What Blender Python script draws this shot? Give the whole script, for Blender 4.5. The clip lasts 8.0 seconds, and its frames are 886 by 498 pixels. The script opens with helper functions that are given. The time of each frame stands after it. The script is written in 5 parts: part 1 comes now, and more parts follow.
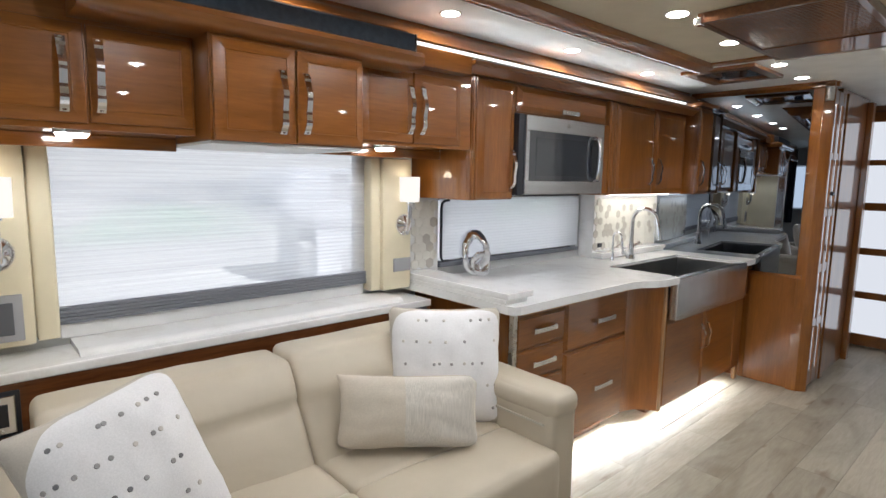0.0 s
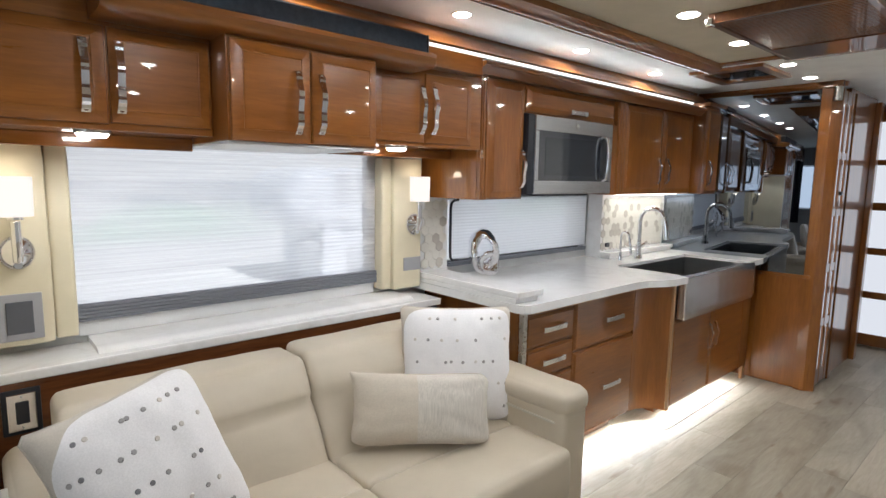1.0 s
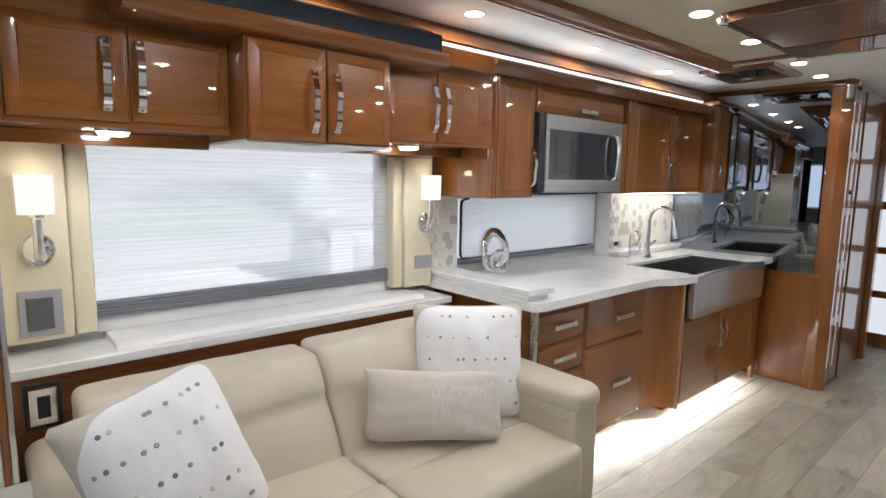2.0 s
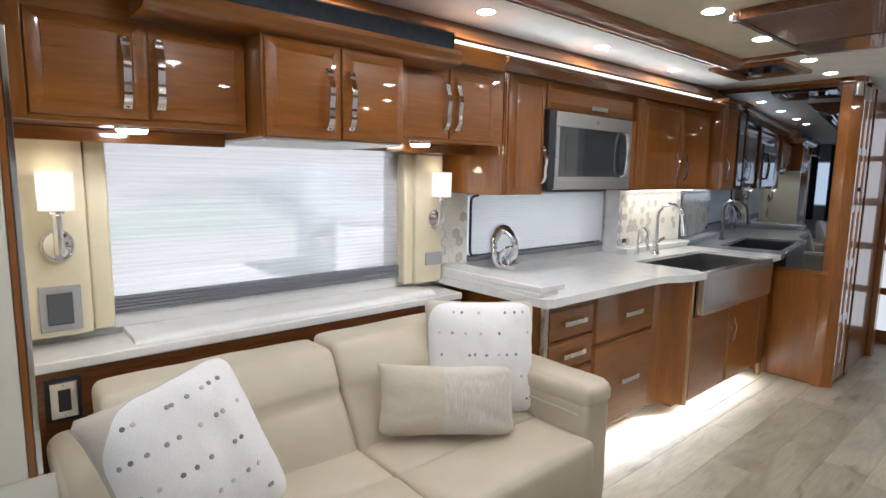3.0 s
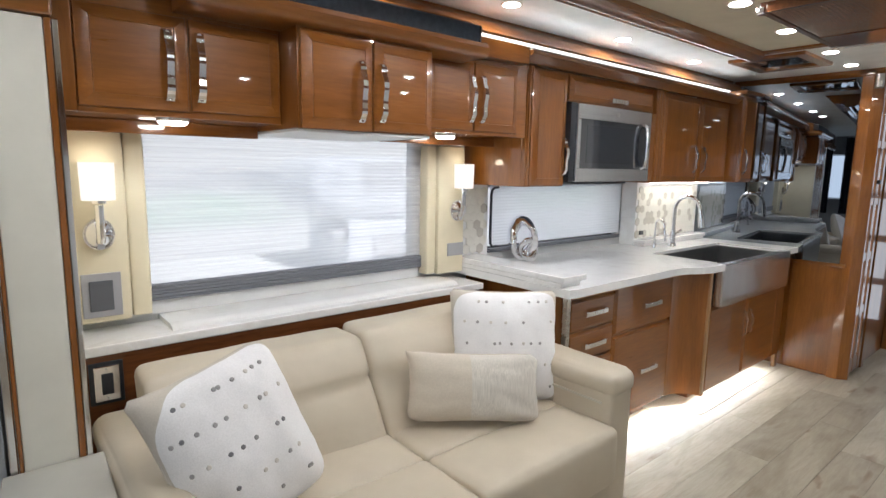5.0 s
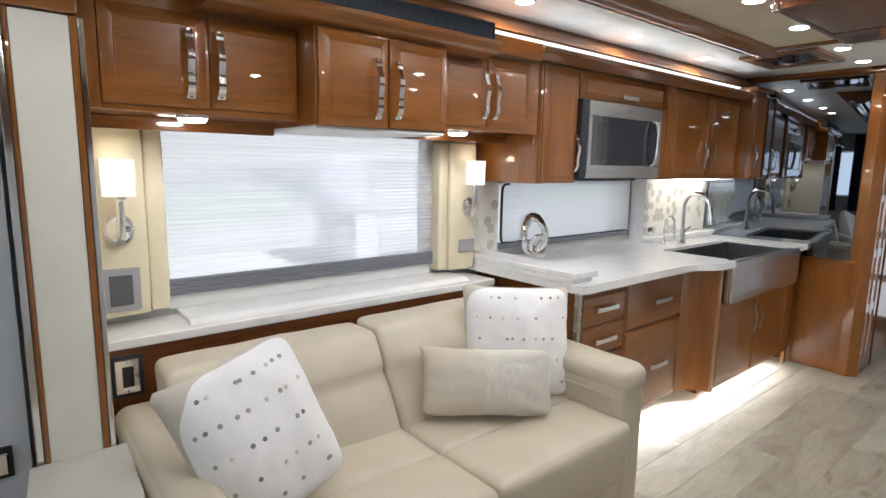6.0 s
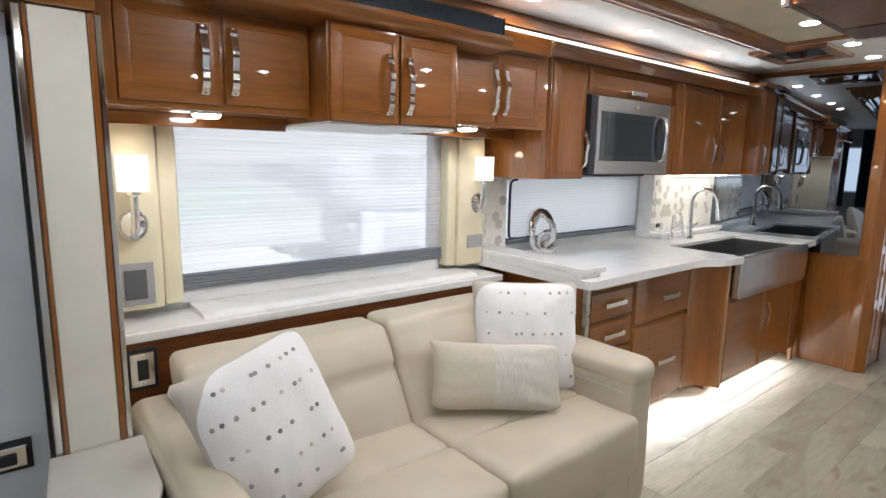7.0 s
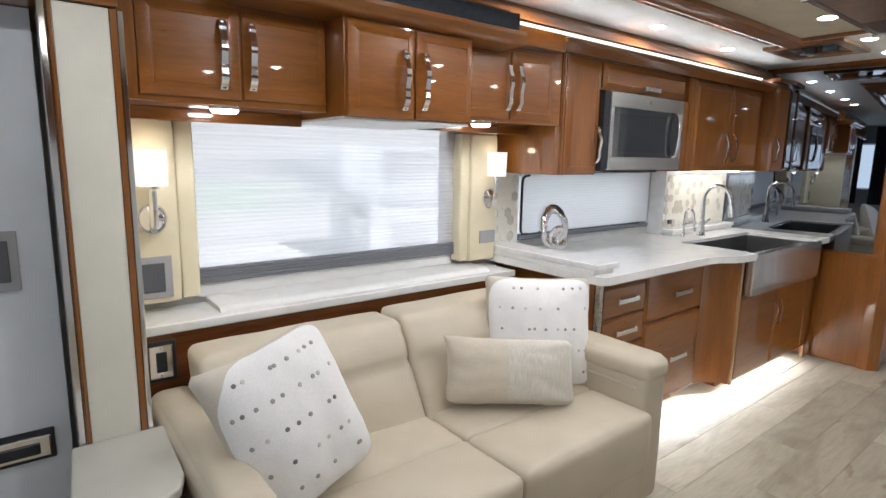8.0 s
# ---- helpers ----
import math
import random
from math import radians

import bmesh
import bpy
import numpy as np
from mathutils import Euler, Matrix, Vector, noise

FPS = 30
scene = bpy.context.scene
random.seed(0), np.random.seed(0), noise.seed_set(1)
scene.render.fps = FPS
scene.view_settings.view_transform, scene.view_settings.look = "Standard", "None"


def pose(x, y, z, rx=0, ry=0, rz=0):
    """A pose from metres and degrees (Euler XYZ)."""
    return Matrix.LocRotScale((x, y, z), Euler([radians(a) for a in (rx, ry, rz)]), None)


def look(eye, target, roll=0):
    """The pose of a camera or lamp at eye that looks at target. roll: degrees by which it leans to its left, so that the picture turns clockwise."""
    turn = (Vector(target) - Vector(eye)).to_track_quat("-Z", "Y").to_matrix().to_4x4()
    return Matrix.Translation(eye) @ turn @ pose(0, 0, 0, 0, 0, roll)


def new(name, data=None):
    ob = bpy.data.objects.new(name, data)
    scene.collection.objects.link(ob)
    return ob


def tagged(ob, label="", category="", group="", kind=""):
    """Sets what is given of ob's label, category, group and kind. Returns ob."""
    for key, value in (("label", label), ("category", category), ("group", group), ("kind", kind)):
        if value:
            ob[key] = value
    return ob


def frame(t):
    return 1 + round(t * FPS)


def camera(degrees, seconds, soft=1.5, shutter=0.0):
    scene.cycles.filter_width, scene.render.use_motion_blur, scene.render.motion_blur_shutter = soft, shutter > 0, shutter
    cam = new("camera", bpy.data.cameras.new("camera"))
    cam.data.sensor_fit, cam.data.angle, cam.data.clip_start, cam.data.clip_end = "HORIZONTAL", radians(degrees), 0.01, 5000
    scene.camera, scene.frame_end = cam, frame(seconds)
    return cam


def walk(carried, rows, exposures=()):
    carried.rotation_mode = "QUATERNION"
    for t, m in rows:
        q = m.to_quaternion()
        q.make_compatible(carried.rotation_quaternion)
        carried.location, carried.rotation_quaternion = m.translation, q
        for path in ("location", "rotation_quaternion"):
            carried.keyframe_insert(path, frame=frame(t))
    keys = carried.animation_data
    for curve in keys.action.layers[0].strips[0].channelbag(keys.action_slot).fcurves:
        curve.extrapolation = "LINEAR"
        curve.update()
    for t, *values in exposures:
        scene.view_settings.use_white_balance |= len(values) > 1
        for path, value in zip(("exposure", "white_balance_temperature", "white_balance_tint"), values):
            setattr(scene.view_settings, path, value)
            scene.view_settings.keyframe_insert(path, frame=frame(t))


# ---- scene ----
cam = camera(77.9, 8.0)
PATH = [
    (0, (-0.102, 0.357, 1.412), (1.226, 1.831, 1.156), 0.9),
    (0.5, (-0.117, 0.36, 1.41), (1.205, 1.838, 1.155), 0.9),
    (1, (-0.137, 0.363, 1.41), (1.181, 1.846, 1.154), 0.9),
    (1.5, (-0.154, 0.367, 1.408), (1.156, 1.855, 1.152), 0.9),
    (3, (-0.205, 0.379, 1.404), (1.088, 1.881, 1.136), 0.9),
    (3.5, (-0.226, 0.383, 1.402), (1.061, 1.888, 1.127), 0.9),
    (4, (-0.248, 0.388, 1.403), (1.036, 1.895, 1.118), 1.0),
    (4.5, (-0.267, 0.392, 1.401), (1.011, 1.903, 1.11), 1.0),
    (6, (-0.324, 0.406, 1.397), (0.933, 1.931, 1.091), 1.0),
    (6.5, (-0.339, 0.408, 1.397), (0.912, 1.936, 1.082), 1.0),
    (7, (-0.349, 0.41, 1.395), (0.895, 1.943, 1.075), 1.0),
    (7.5, (-0.361, 0.414, 1.395), (0.874, 1.953, 1.067), 1.0),
    (8, (-0.375, 0.419, 1.392), (0.847, 1.966, 1.058), 1.1),
]
walk(cam, [(t, look(eye, target, roll)) for t, eye, target, roll in PATH],
     [(0.0, -0.09, 6150, 10), (4.0, -0.02, 6150, 10), (8.0, 0.05, 6150, 10)])


# ---- world and light ----
def setup_world():
    w = bpy.data.worlds.new("sky")
    w.use_nodes = True
    nt = w.node_tree
    bg = nt.nodes["Background"]
    sky = nt.nodes.new("ShaderNodeTexSky")
    sky.sky_type = "NISHITA"
    sky.sun_disc = False
    sky.sun_elevation = radians(50)
    sky.sun_rotation = radians(200)
    nt.links.new(sky.outputs[0], bg.inputs[0])
    bg.inputs[1].default_value = 0.12
    scene.world = w


setup_world()
scene.view_settings.exposure = 0.0


def lamp(name, kind, m, power, size=0.1, size_y=None, color=(1, 1, 1), spot=None):
    d = bpy.data.lights.new(name, kind)
    d.energy = power
    d.color = color
    if kind == "AREA":
        d.size = size
        if size_y:
            d.shape, d.size_y = "RECTANGLE", size_y
        else:
            d.shape = "DISK"
    elif kind == "SPOT":
        d.shadow_soft_size, d.spot_size, d.spot_blend = size, radians(spot or 120), 0.35
    else:
        d.shadow_soft_size = size
    ob = new(name, d)
    ob.matrix_world = m
    return ob


WARM = (1.0, 0.985, 0.96)
PUCK_W, LED_W, COVE_W = 5.2, 5.4, 1.25

# ceiling lamps: (x, y, height of the ceiling there)
CEIL, TRAY = 2.065, 2.000
DOWNLIGHTS = [(0.75, 2.03, CEIL), (1.44, 2.045, CEIL), (2.30, 2.07, CEIL), (3.12, 2.10, CEIL), (3.37, 1.455, CEIL), (3.88, 1.485, CEIL),
              (1.856, 1.315, TRAY), (2.40, 1.345, TRAY), (1.2, 1.31, TRAY), (0.4, 1.31, TRAY), (-0.5, 1.31, TRAY),
              # unseen lamps; the last four are added to brighten far walls and reflections
              (0.7, 0.50, TRAY), (1.98, 0.50, TRAY), (-0.2, -0.16, TRAY), (1.2, -0.16, TRAY), (2.42, -0.16, TRAY), (2.6, -0.75, TRAY), (0.9, -0.75, TRAY), (3.35, -0.16, CEIL), (3.55, 0.50, CEIL)]
PUCKS_UNDER = [(0.165, 2.20, 1.527), (1.26, 2.24, 1.538)]


# ---- materials ----
def material(name, base, rough=0.5, metal=0.0, coat=0.0, coat_rough=0.05, spec=0.5):
    m = bpy.data.materials.new(name)
    m.use_nodes = True
    b = m.node_tree.nodes["Principled BSDF"]
    b.inputs["Base Color"].default_value = (*base, 1)
    b.inputs["Roughness"].default_value = rough
    b.inputs["Metallic"].default_value = metal
    b.inputs["Coat Weight"].default_value = coat
    b.inputs["Coat Roughness"].default_value = coat_rough
    b.inputs["Specular IOR Level"].default_value = spec
    return m, m.node_tree, b


def coords(nt, scale=(1, 1, 1), island=False):
    tc = nt.nodes.new("ShaderNodeTexCoord")
    mp = nt.nodes.new("ShaderNodeMapping")
    mp.inputs["Scale"].default_value = scale
    nt.links.new(tc.outputs["Object"], mp.inputs[0])
    if island:
        info = nt.nodes.new("ShaderNodeObjectInfo")
        mul = nt.nodes.new("ShaderNodeMath")
        mul.operation = "MULTIPLY"
        mul.inputs[1].default_value = 37.0
        nt.links.new(info.outputs["Random"], mul.inputs[0])
        nt.links.new(mul.outputs[0], mp.inputs["Location"])
    return mp.outputs[0]


def noise_tex(nt, vec, scale, detail=4, rough=0.55, distort=0.0):
    n = nt.nodes.new("ShaderNodeTexNoise")
    n.inputs["Scale"].default_value = scale
    n.inputs["Detail"].default_value = detail
    n.inputs["Roughness"].default_value = rough
    n.inputs["Distortion"].default_value = distort
    nt.links.new(vec, n.inputs["Vector"])
    return n.outputs["Fac"]


def ramp(nt, fac, stops):
    r = nt.nodes.new("ShaderNodeValToRGB")
    while len(r.color_ramp.elements) < len(stops):
        r.color_ramp.elements.new(0.5)
    for e, (p, c) in zip(r.color_ramp.elements, stops):
        e.position, e.color = p, (*c, 1)
    nt.links.new(fac, r.inputs[0])
    return r.outputs[0]


def mix_color(nt, fac, a, b, mode="MIX"):
    n = nt.nodes.new("ShaderNodeMix")
    n.data_type, n.blend_type = "RGBA", mode
    for sock, v in ((n.inputs[0], fac), (n.inputs[6], a), (n.inputs[7], b)):
        if isinstance(v, (float, int)):
            sock.default_value = v
        elif isinstance(v, tuple):
            sock.default_value = (*v, 1)
        else:
            nt.links.new(v, sock)
    return n.outputs[2]


def bump(nt, b, height, strength=0.2, dist=0.002):
    n = nt.nodes.new("ShaderNodeBump")
    n.inputs["Strength"].default_value = strength
    n.inputs["Distance"].default_value = dist
    nt.links.new(height, n.inputs["Height"])
    nt.links.new(n.outputs[0], b.inputs["Normal"])


def rough_from(nt, b, fac, lo, hi):
    n = nt.nodes.new("ShaderNodeMapRange")
    n.inputs["To Min"].default_value, n.inputs["To Max"].default_value = lo, hi
    nt.links.new(fac, n.inputs["Value"])
    nt.links.new(n.outputs[0], b.inputs["Roughness"])


def wood(name, scale, dark=(0.228, 0.0755, 0.0120), light=(0.310, 0.1130, 0.0190), coat=1.0):
    m, nt, b = material(name, light, 0.32, coat=coat, coat_rough=0.025, spec=0.28)
    vec = coords(nt, scale, island=True)
    fine = noise_tex(nt, vec, 9.0, 6, 0.62, 0.6)
    broad = noise_tex(nt, coords(nt, tuple(0.35 * v for v in scale), island=True), 2.2, 3, 0.5, 0.9)
    grain = ramp(nt, fine, [(0.30, dark), (0.52, tuple(0.5 * (p + q) for p, q in zip(dark, light))), (0.72, light)])
    tint = ramp(nt, broad, [(0.3, (0.74, 0.68, 0.60)), (0.7, (1.06, 1.05, 1.0))])
    nt.links.new(mix_color(nt, 1.0, grain, tint, "MULTIPLY"), b.inputs["Base Color"])
    rough_from(nt, b, fine, 0.24, 0.36)
    b.inputs["Coat IOR"].default_value = 1.62
    bump(nt, b, broad, 0.010, 0.002)
    return m


WOOD_H = wood("cherry_along", (0.9, 9.0, 9.0))
WOOD_V = wood("cherry_upright", (9.0, 9.0, 0.9))
# darker cherry; on the panel behind the sofa it stands in for shade
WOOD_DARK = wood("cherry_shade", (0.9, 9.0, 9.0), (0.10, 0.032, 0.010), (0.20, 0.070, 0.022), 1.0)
WOOD_SATIN = wood("cherry_satin", (9.0, 9.0, 0.9), coat=0.5)
WOOD_SATIN.node_tree.nodes["Principled BSDF"].inputs["Coat Roughness"].default_value = 0.22
WOOD_EDGE = wood("cherry_edge", (9.0, 9.0, 0.9), (0.30, 0.16, 0.07), (0.5, 0.30, 0.15), 0.5)


def leather():
    m, nt, b = material("cream_leather", (0.62, 0.51, 0.37), 0.42, coat=0.12, coat_rough=0.3)
    vec = coords(nt)
    broad = noise_tex(nt, vec, 5.0, 4)
    nt.links.new(ramp(nt, broad, [(0.3, (0.53, 0.465, 0.365)), (0.7, (0.595, 0.525, 0.415))]), b.inputs["Base Color"])
    vor = nt.nodes.new("ShaderNodeTexVoronoi")
    vor.inputs["Scale"].default_value = 420
    nt.links.new(vec, vor.inputs["Vector"])
    wr = noise_tex(nt, vec, 9.0, 3, 0.5, 0.8)
    add = nt.nodes.new("ShaderNodeMath")
    add.operation = "MULTIPLY_ADD"
    add.inputs[1].default_value = 0.12
    nt.links.new(vor.outputs["Distance"], add.inputs[0])
    nt.links.new(wr, add.inputs[2])
    bump(nt, b, add.outputs[0], 0.25, 0.006)
    rough_from(nt, b, broad, 0.36, 0.5)
    return m


LEATHER = leather()


def plain(name, base, rough=0.5, metal=0.0, coat=0.0, var=0.06, scale=6.0, bump_s=0.05, coat_rough=0.05, stretch=(1, 1, 1)):
    m, nt, b = material(name, base, rough, metal, coat, coat_rough)
    vec = coords(nt, stretch)
    big = noise_tex(nt, vec, scale, 4)
    small = noise_tex(nt, vec, scale * 14, 3)
    lo, hi = tuple(max(0, c * (1 - var)) for c in base), tuple(min(1, c * (1 + var)) for c in base)
    nt.links.new(ramp(nt, big, [(0.3, lo), (0.7, hi)]), b.inputs["Base Color"])
    rough_from(nt, b, small, max(0.01, rough * 0.85), min(1, rough * 1.15))
    bump(nt, b, small, bump_s, 0.001)
    return m


CREAM = plain("cream_padded_vinyl", (0.70, 0.63, 0.46), 0.5)
COLUMN_VINYL = plain("grey_cream_vinyl", (0.73, 0.71, 0.63), 0.45)
CEIL_WHITE = plain("white_ceiling_vinyl", (0.84, 0.85, 0.83), 0.55, bump_s=0.08)
CEIL_BEIGE = plain("beige_ceiling_vinyl", (0.56, 0.50, 0.38), 0.55, bump_s=0.08)
WALL_PALE = plain("pale_wall_vinyl", (0.55, 0.56, 0.56), 0.6)
CHROME = plain("chrome", (0.90, 0.90, 0.92), 0.10, 1.0, var=0.02, bump_s=0.0)
HAMMERED = plain("hammered_chrome", (0.90, 0.90, 0.92), 0.05, 1.0, var=0.02, scale=38.0, bump_s=0.0)
NICKEL = plain("brushed_nickel", (0.62, 0.61, 0.58), 0.28, 1.0, var=0.04, bump_s=0.0)
def steel_mat(name, rough):
    m, nt, b = material(name, (0.74, 0.74, 0.76), rough, 1.0)
    streak = noise_tex(nt, coords(nt, (1.5, 1.5, 160)), 2.0, 2)
    nt.links.new(ramp(nt, streak, [(0.3, (0.68, 0.68, 0.70)), (0.7, (0.82, 0.82, 0.84))]), b.inputs["Base Color"])
    b.inputs["Anisotropic"].default_value = 0.4
    sway = noise_tex(nt, coords(nt, (9, 9, 0.4)), 1.6, 2)
    bump(nt, b, sway, 0.10, 0.012)
    return m


STEEL = steel_mat("brushed_steel", 0.24)
STEEL_SATIN = steel_mat("satin_steel", 0.27)
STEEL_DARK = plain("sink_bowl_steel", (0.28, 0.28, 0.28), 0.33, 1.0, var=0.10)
BLACK_GLASS = plain("black_glass", (0.022, 0.025, 0.032), 0.04, 0.0, coat=1.0, var=0.1, bump_s=0.0)
BLACK_GLASS.node_tree.nodes["Principled BSDF"].inputs["Coat IOR"].default_value = 1.7
GLASS_GREY = plain("screened_glass", (0.030, 0.034, 0.042), 0.06, coat=1.0, bump_s=0.0)
BLACK = plain("black_plastic", (0.018, 0.02, 0.026), 0.35)
NAVY = plain("soundbar_cloth", (0.050, 0.074, 0.108), 0.7, var=0.2, scale=60, bump_s=0.3)
GREY_PLATE = plain("grey_plastic", (0.36, 0.36, 0.38), 0.42)
GREY_DARK = plain("dark_grey_grille", (0.10, 0.105, 0.12), 0.5)
WHITE_PL = plain("white_plastic", (0.72, 0.72, 0.72), 0.4)
SHELL_PAINT = plain("pale_vehicle_paint", (0.86, 0.87, 0.88), 0.3)


def quartz():
    m, nt, b = material("white_quartz", (0.81, 0.81, 0.80), 0.14, coat=0.3, coat_rough=0.04)
    vec = coords(nt)
    vein = noise_tex(nt, vec, 4.0, 8, 0.62, 1.8)
    speck = noise_tex(nt, vec, 160.0, 2)
    c1 = ramp(nt, vein, [(0.34, (0.76, 0.755, 0.745)), (0.46, (0.82, 0.82, 0.815)), (0.56, (0.84, 0.842, 0.84)), (0.74, (0.79, 0.79, 0.78))])
    c2 = ramp(nt, speck, [(0.35, (0.97, 0.97, 0.965)), (0.6, (1, 1, 1))])
    nt.links.new(mix_color(nt, 1.0, c1, c2, "MULTIPLY"), b.inputs["Base Color"])
    rough_from(nt, b, vein, 0.10, 0.2)
    return m


QUARTZ = quartz()


def plank_mat():
    m, nt, b = material("pale_oak_plank", (0.42, 0.36, 0.28), 0.4, spec=0.4)
    vec = coords(nt, (1.2, 11, 11), island=True)
    fine = noise_tex(nt, vec, 6.0, 6, 0.6, 0.7)
    broad = noise_tex(nt, coords(nt, (0.9, 2.6, 3), island=True), 1.5, 4, 0.55, 1.0)
    knot = noise_tex(nt, coords(nt, (2.2, 6, 6), island=True), 1.6, 2, 0.4, 0.4)
    c = ramp(nt, fine, [(0.25, (0.36, 0.31, 0.24)), (0.5, (0.43, 0.38, 0.30)), (0.75, (0.49, 0.44, 0.36))])
    c = mix_color(nt, 1.0, c, ramp(nt, broad, [(0.32, (0.74, 0.71, 0.66)), (0.52, (1, 1, 1)), (0.8, (1.1, 1.08, 1.05))]), "MULTIPLY")
    c = mix_color(nt, 1.0, c, ramp(nt, knot, [(0.22, (0.52, 0.38, 0.28)), (0.34, (1, 1, 1))]), "MULTIPLY")
    info = nt.nodes.new("ShaderNodeObjectInfo")
    c = mix_color(nt, 1.0, c, ramp(nt, info.outputs["Random"], [(0.0, (0.80, 0.78, 0.75)), (0.4, (0.95, 0.95, 0.93)), (1.0, (1.12, 1.10, 1.06))]), "MULTIPLY")
    nt.links.new(c, b.inputs["Base Color"])
    rough_from(nt, b, fine, 0.34, 0.52)
    bump(nt, b, fine, 0.12, 0.001)
    return m


PLANK = plank_mat()
GROUT = plain("floor_joint", (0.26, 0.22, 0.17), 0.8)


def fabric(name, base, rough=0.9, scale=260.0, var=0.05, strength=0.22, stretch=(1, 1, 1)):
    m, nt, b = material(name, base, rough, spec=0.2)
    vec = coords(nt, stretch)
    w = noise_tex(nt, vec, scale, 2)
    big = noise_tex(nt, vec, 7.0, 4)
    lo, hi = tuple(c * (1 - var) for c in base), tuple(min(1, c * (1 + var)) for c in base)
    c = mix_color(nt, 1.0, ramp(nt, w, [(0.3, lo), (0.7, hi)]), ramp(nt, big, [(0.3, (0.94, 0.94, 0.94)), (0.7, (1, 1, 1))]), "MULTIPLY")
    nt.links.new(c, b.inputs["Base Color"])
    b.inputs["Sheen Weight"].default_value = 0.2
    bump(nt, b, w, strength, 0.0015)
    return m


CURTAIN_NAVY = fabric("navy_curtain_cloth", (0.020, 0.024, 0.040))
PILLOW_WHITE = fabric("white_cotton", (0.88, 0.87, 0.88))
PILLOW_GREY = fabric("linen_grey", (0.60, 0.55, 0.48))
PILLOW_TAN = fabric("tan_weave", (0.63, 0.565, 0.475), scale=180)
PILLOW_STRIPE = fabric("slubby_weave", (0.63, 0.59, 0.53), scale=150, var=0.11, stretch=(1.6, 1.6, 0.07), strength=0.35)
DOT_DARK = fabric("dot_thread_dark", (0.20, 0.20, 0.21))
DOT_PALE = fabric("dot_thread_pale", (0.36, 0.35, 0.35))
DOT_FAINT = fabric("dot_thread_faint", (0.66, 0.62, 0.58))


def emitter(name, color, strength):
    m = bpy.data.materials.new(name)
    m.use_nodes = True
    nt = m.node_tree
    nt.nodes.remove(nt.nodes["Principled BSDF"])
    e = nt.nodes.new("ShaderNodeEmission")
    e.inputs[0].default_value, e.inputs[1].default_value = (*color, 1), strength
    nt.links.new(e.outputs[0], nt.nodes["Material Output"].inputs[0])
    return m


LENS_GLOW = emitter("lamp_lens", (1.0, 0.95, 0.86), 40.0)
SHADE_GLOW = emitter("lit_glass_shade", (1.0, 0.93, 0.83), 1.15)
LED_GLOW = emitter("led_strip", (1.0, 0.95, 0.86), 9.0)
LED_WARM = emitter("cove_strip", (1.0, 0.97, 0.92), 2.0)
# door panes emit by themselves, in place of light falling through them
FROST_GLOW = emitter("self_glowing_pane", (0.95, 0.96, 1.0), 0.85)


def mirror_mat():
    m, nt, b = material("tinted_mirror", (0.215, 0.235, 0.265), 0.012, 1.0)
    return m


MIRROR = mirror_mat()


def shade_mat(name="sheer_shade", clear=0.52, lo=(0.80, 0.805, 0.82), hi=(0.945, 0.95, 0.955)):
    """Pleated day shade: lets light and a blurred view through."""
    m = bpy.data.materials.new(name)
    m.use_nodes = True
    nt = m.node_tree
    nt.nodes.remove(nt.nodes["Principled BSDF"])
    out = nt.nodes["Material Output"]
    tl = nt.nodes.new("ShaderNodeBsdfTranslucent")
    df = nt.nodes.new("ShaderNodeBsdfDiffuse")
    tr = nt.nodes.new("ShaderNodeBsdfTransparent")
    vec = coords(nt, (0.5, 1, 60))
    n = noise_tex(nt, vec, 3.4, 2, 0.6, 0.25)
    col = ramp(nt, n, [(0.3, lo), (0.7, hi)])
    for s_ in (tl, df):
        nt.links.new(col, s_.inputs[0])
    nt.links.new(col, tr.inputs[0])
    a, c = nt.nodes.new("ShaderNodeMixShader"), nt.nodes.new("ShaderNodeMixShader")
    a.inputs[0].default_value = 0.35
    nt.links.new(tl.outputs[0], a.inputs[1]), nt.links.new(df.outputs[0], a.inputs[2])
    c.inputs[0].default_value = clear
    nt.links.new(a.outputs[0], c.inputs[1]), nt.links.new(tr.outputs[0], c.inputs[2])
    nt.links.new(c.outputs[0], out.inputs[0])
    return m


SHADE = shade_mat()
SHADE_DIM = shade_mat("denser_shade", 0.14, (0.915, 0.93, 0.95), (0.945, 0.955, 0.97))
SHADE_STACK = plain("folded_shade", (0.20, 0.21, 0.24), 0.8, stretch=(1, 1, 60))


